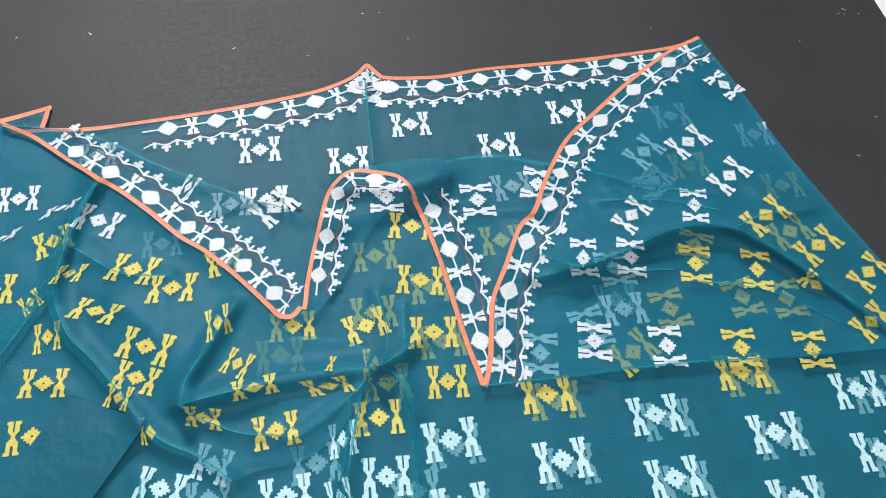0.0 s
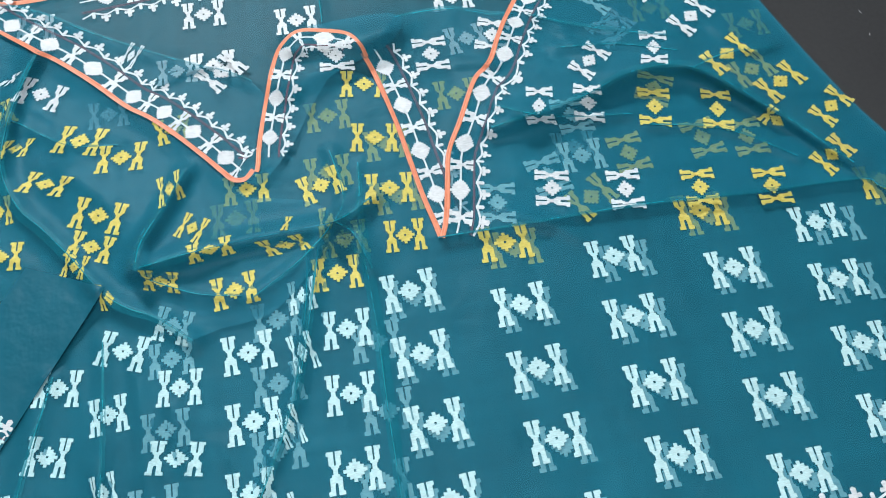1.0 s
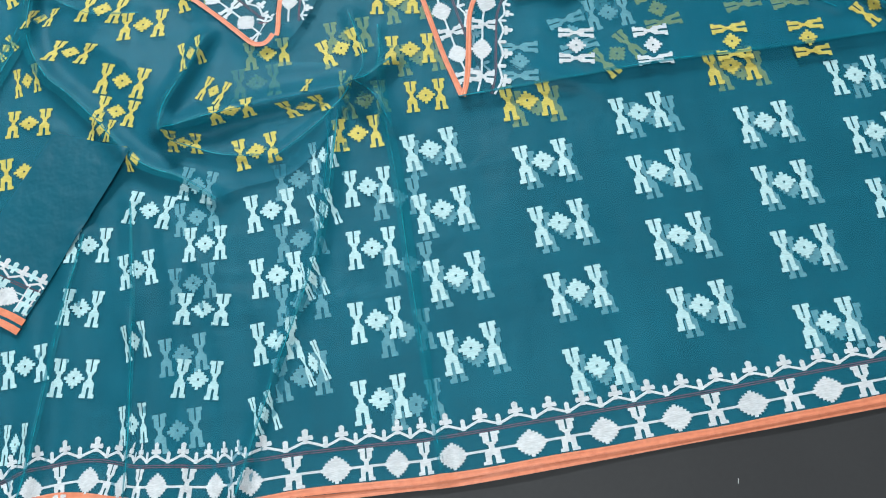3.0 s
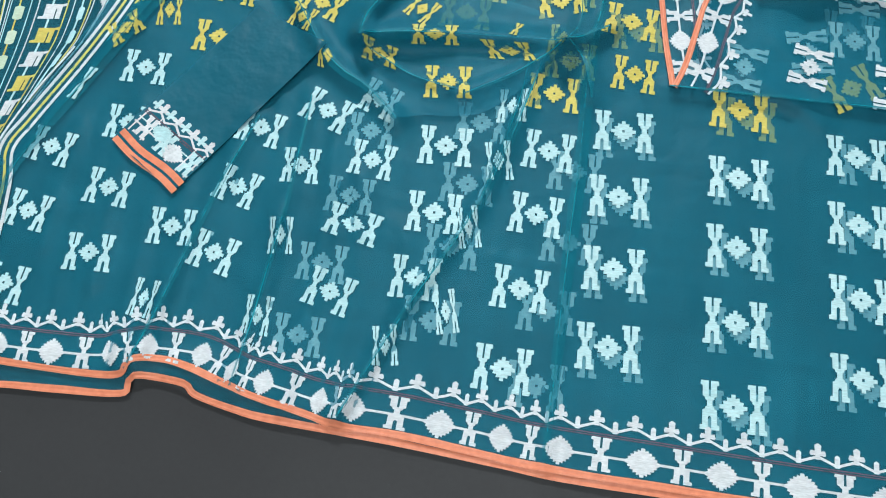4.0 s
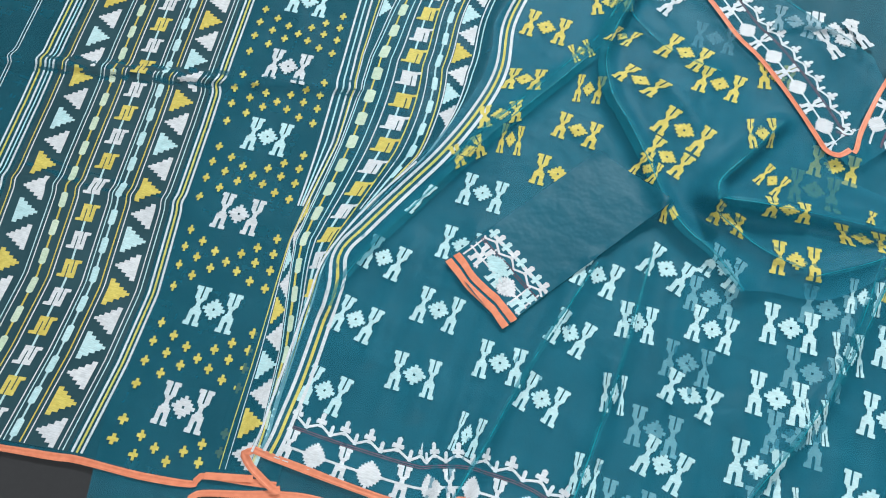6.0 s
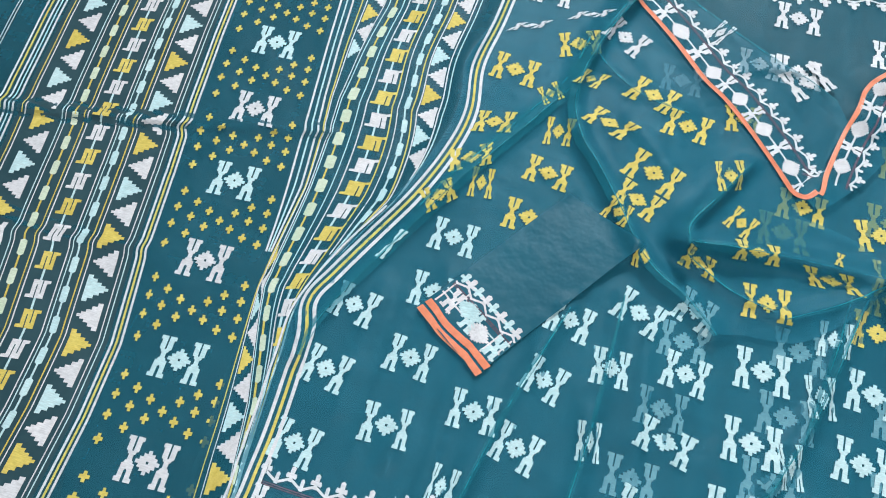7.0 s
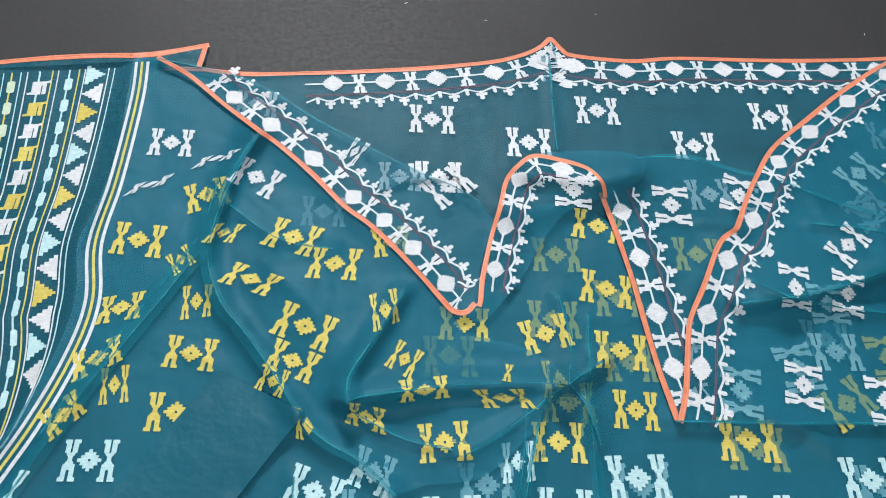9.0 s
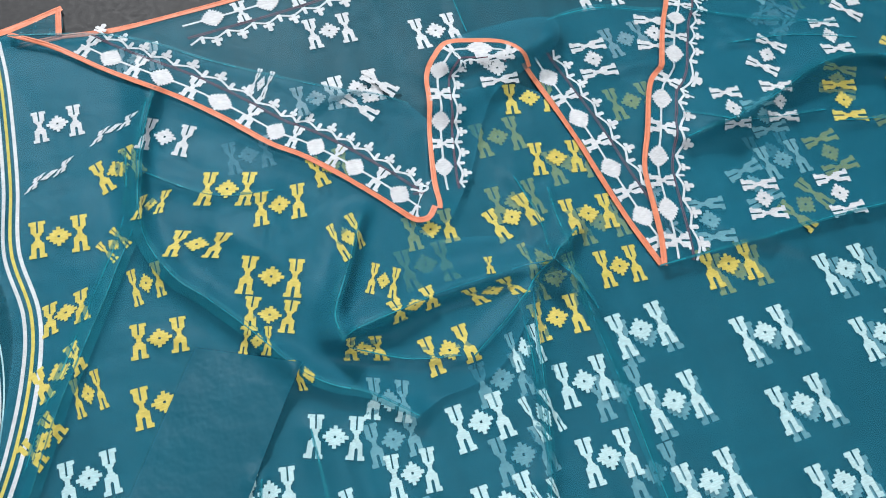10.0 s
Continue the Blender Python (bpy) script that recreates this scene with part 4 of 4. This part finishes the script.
pleats = sheet("pleated_end", np.concatenate([PLEAT_A.p[::2], PLEAT_B.p[::-2]]), PALLU + 0.7, DENSE, cloth, "narrow pleats of the striped end piece", 0.008)
PL = PALLU + 0.7
tape = pleat(np.linspace(0, 1, 14), np.zeros(14))
ribbon("edge_binding", tape, 0.0088, ORANGE, pleats, PL, 0.0014)
for f, w, mat in ((0.0, 0.003, WHITE), (0.04, 0.0025, PALE), (0.08, 0.003, WHITE), (0.14, 0.002, YELLOW), (0.17, 0.0016, WHITE), (0.29, 0.0015, WHITE), (0.32, 0.0015, PALE), (0.41, 0.0016, PALE), (0.445, 0.002, WHITE),
                  (0.575, 0.002, YELLOW), (0.605, 0.0016, WHITE), (0.715, 0.002, YELLOW), (0.745, 0.0018, WHITE), (0.87, 0.0018, WHITE), (0.90, 0.0016, PALE)):
    vs = np.linspace(0.35 if f < 0.1 or f > 0.6 else 0.012, 0.988, 150)
    ribbon("stripe", pleat(np.full(150, f), vs), w * np.clip(0.5 + vs, 0.5, 1), mat, pleats, PL, 0.0004)


def on_pleat(f0, v0):
    def place(o):
        return pleat(f0 + o[:, 0] / 0.235, v0 + o[:, 1] / 1.10)
    return place


for f0, first in ((0.23, 0.0), (0.80, 0.01)):
    for k in range(28):
        v = 0.03 + first + k * 0.0347
        if v < 0.98 and (v > 0.5 if f0 > 0.5 else v < 0.36 or v > 0.68):
            s = 1 if k % 2 == 0 else -1
            flat_shape("triangle", [[(x * s * 0.75, y) for x, y in TRI]], (WHITE, YELLOW, WHITE, PALE)[k % 4], pleats, on_pleat(f0, v), PL, 0.0006)
for f0, mat, cord in ((0.365, LIME, YELLOW), (0.665, PALE, PALE)):
    vs = np.linspace(0.012, 0.988, 150)
    ribbon("stripe", pleat(np.full(150, f0), vs), 0.0026, cord, pleats, PL, 0.0004)
    for k in range(25):
        if f0 < 0.5 or k > 9:
            flat_shape("bead_block", [BEAD], mat, pleats, on_pleat(f0, 0.03 + k * 0.0388), PL, 0.0006)
vs = np.linspace(0.012, 0.988, 150)
ribbon("stripe", pleat(np.full(150, 0.51), vs), 0.003, PALE, pleats, PL, 0.0004)
for k in range(5, 25):
    flat_shape("hook_block", [PLAIN_HOOK], (WHITE, YELLOW)[k % 2], pleats, on_pleat(0.51, 0.04 + k * 0.0382), PL, 0.0006)

wrap = Line([(-0.834, -0.112), (-0.845, -0.122), (-0.832, -0.134), (-0.812, -0.144), (-0.786, -0.154), (-0.778, -0.150)])
binding(wrap, 0, wrap.length, 1, drape, MID + 0.4)

# stripes of the turned edge
trio = Line(TRIO)
for off, w, mat in ((0.0095, 0.0046, WHITE), (0.0008, 0.0040, YELLOW), (-0.0085, 0.0046, WHITE)):
    runs = np.linspace(0.0, trio.length, 200)
    p = trio.at(runs, np.full(200, off))
    ribbon("stripe", p, w, mat, over, OVER, 0.0005)
edge = Line(LEFT_EDGE)
runs = np.linspace(0.0, edge.length * 0.42, 130)
ribbon("stripe", edge.at(runs, np.full(130, -0.004)), 0.003, WHITE, over, OVER, 0.0005)

# ---- the folded blouse piece ----
blouse = tagged(new("blouse_piece"), "folded plain teal blouse piece with orange bands and woven border", "cloth", kind="object")
E1, E2, ORIGIN = np.array((0.551, 0.834)), np.array((-0.834, 0.551)), np.array((-0.588, 0.133))


def on_sleeve(o):
    o = np.asarray(o, float)
    return ORIGIN + o[..., :1] * E1 + o[..., 1:2] * E2


def sleeve_lift(xy):
    rel = np.asarray(xy) - ORIGIN
    a, b = rel @ E1, rel @ E2
    return 0.009 * np.clip((a - 0.11) / 0.15, 0, 1) * np.clip(1 - b / 0.122, 0, 1)


def sleeve_outline(n=12):
    pts = [(0.0, 0.004), (0.004, 0.0)] + [(0.30 * i / n, 0.0) for i in range(1, n)] + [(0.300, 0.0)] + [(0.300 - 0.004 * i, 0.122 * i / 5) for i in range(1, 6)]
    pts += [(0.28 * i / n, 0.122) for i in range(n - 1, 0, -1)] + [(0.003, 0.122), (0.0, 0.118)]
    return on_sleeve(np.array(pts))


for k, name in enumerate(("under_layer", "upper_layer")):
    sheet(name, sleeve_outline(), SLEEVE + 0.7 * k, SOLID if k else DENSE, blouse, grid=0.008, extra=sleeve_lift)
TOPL = SLEEVE + 0.7
for off, label in ((-0.002, "orange satin band"), (0.0115, "orange satin band")):
    band = on_sleeve(np.c_[off + 0.002 * np.sin(np.linspace(0, 7, 24)), np.linspace(-0.001, 0.121, 24)])
    ribbon("orange_band", band, -0.0095, ORANGE, blouse, TOPL, 0.0016, label)


def sleeve_shape(name, outline, a, b, mat=WHITE, scale=1.0):
    flat_shape(name, [[(x * scale, y * scale) for x, y in outline]], mat, blouse, lambda o: on_sleeve(np.c_[a + o[:, 1], b + o[:, 0]]), TOPL)


sleeve_shape("medallion", [(x * 0.0026, y * 0.0022) for x, y in MEDALLION], 0.039, 0.042)
sleeve_shape("medallion", [(x * 0.0026, y * 0.0020) for x, y in MEDALLION], 0.050, 0.074, PALE)
for b, mat in ((0.060, PALE), (0.098, WHITE), (0.012, PALE)):
    sleeve_shape("border_figure", [((x - 4.5) * 0.0025, (y - 9) * 0.0019) for x, y in FIGURE], 0.043, b, mat)
for a, w, mat in ((0.039, 0.0026, WHITE), (0.058, 0.0012, MAROON), (0.061, 0.0012, MAROON), (0.048, 0.002, PALE)):
    ribbon("cord", on_sleeve(np.c_[np.full(20, a), np.linspace(0.002, 0.119, 20)]), -w, mat, blouse, TOPL, 0.0005)
for b in (0.004, 0.020, 0.090, 0.114):
    ribbon("cord", on_sleeve(np.c_[np.linspace(0.024, 0.066, 12), np.full(12, b)]), 0.0024, WHITE, blouse, TOPL, 0.0005)
zz = np.linspace(0.002, 0.119, 80)
ribbon("zigzag", on_sleeve(np.c_[0.062 + 0.008 * np.abs(((zz - 0.010) / 0.030) % 1 - 0.5) * 2, zz]), -0.003, WHITE, blouse, TOPL, 0.0005)
for b in (0.010, 0.040, 0.070, 0.100):
    sleeve_shape("sprig", [(x * 0.0028, y * 0.0024) for x, y in SPRIG], 0.069, b)
for b in (0.025, 0.056, 0.086, 0.112):
    sleeve_shape("sprig", [(x * 0.0026, y * 0.0022) for x, y in SPRIG], 0.070, b, PALE)

# ---- lint on the mat ----
bm = bmesh.new()
rng = random.Random(5)
for i in range(70):
    x, y = rng.choice(((rng.uniform(-1.0, 1.0), rng.uniform(1.08, 1.5)), (rng.uniform(-0.9, 0.7), rng.uniform(-0.40, -0.2)), (rng.uniform(0.85, 1.08), rng.uniform(0.2, 1.2))))
    a, l, w = rng.uniform(0, 6.3), rng.uniform(0.0015, 0.006), rng.uniform(0.0003, 0.0008)
    d, n = Vector((math.cos(a), math.sin(a), 0)) * l, Vector((-math.sin(a), math.cos(a), 0)) * w
    c = Vector((x, y, 0.0002))
    vs = [bm.verts.new(c + q) for q in (-d - n, d * 0.3 - n * 1.4, d + n * 0.4, d * 0.2 + n, -d * 0.7 + n)]
    top = bm.verts.new(c + Vector((0, 0, 0.0008)))
    for i2 in range(5):
        bm.faces.new((vs[i2], vs[(i2 + 1) % 5], top))
me = bpy.data.meshes.new("lint")
bm.to_mesh(me)
bm.free()
me.materials.append(LINT)
tagged(new("lint", me), "tiny white specks of lint on the dark mat", "lint", kind="stuff")
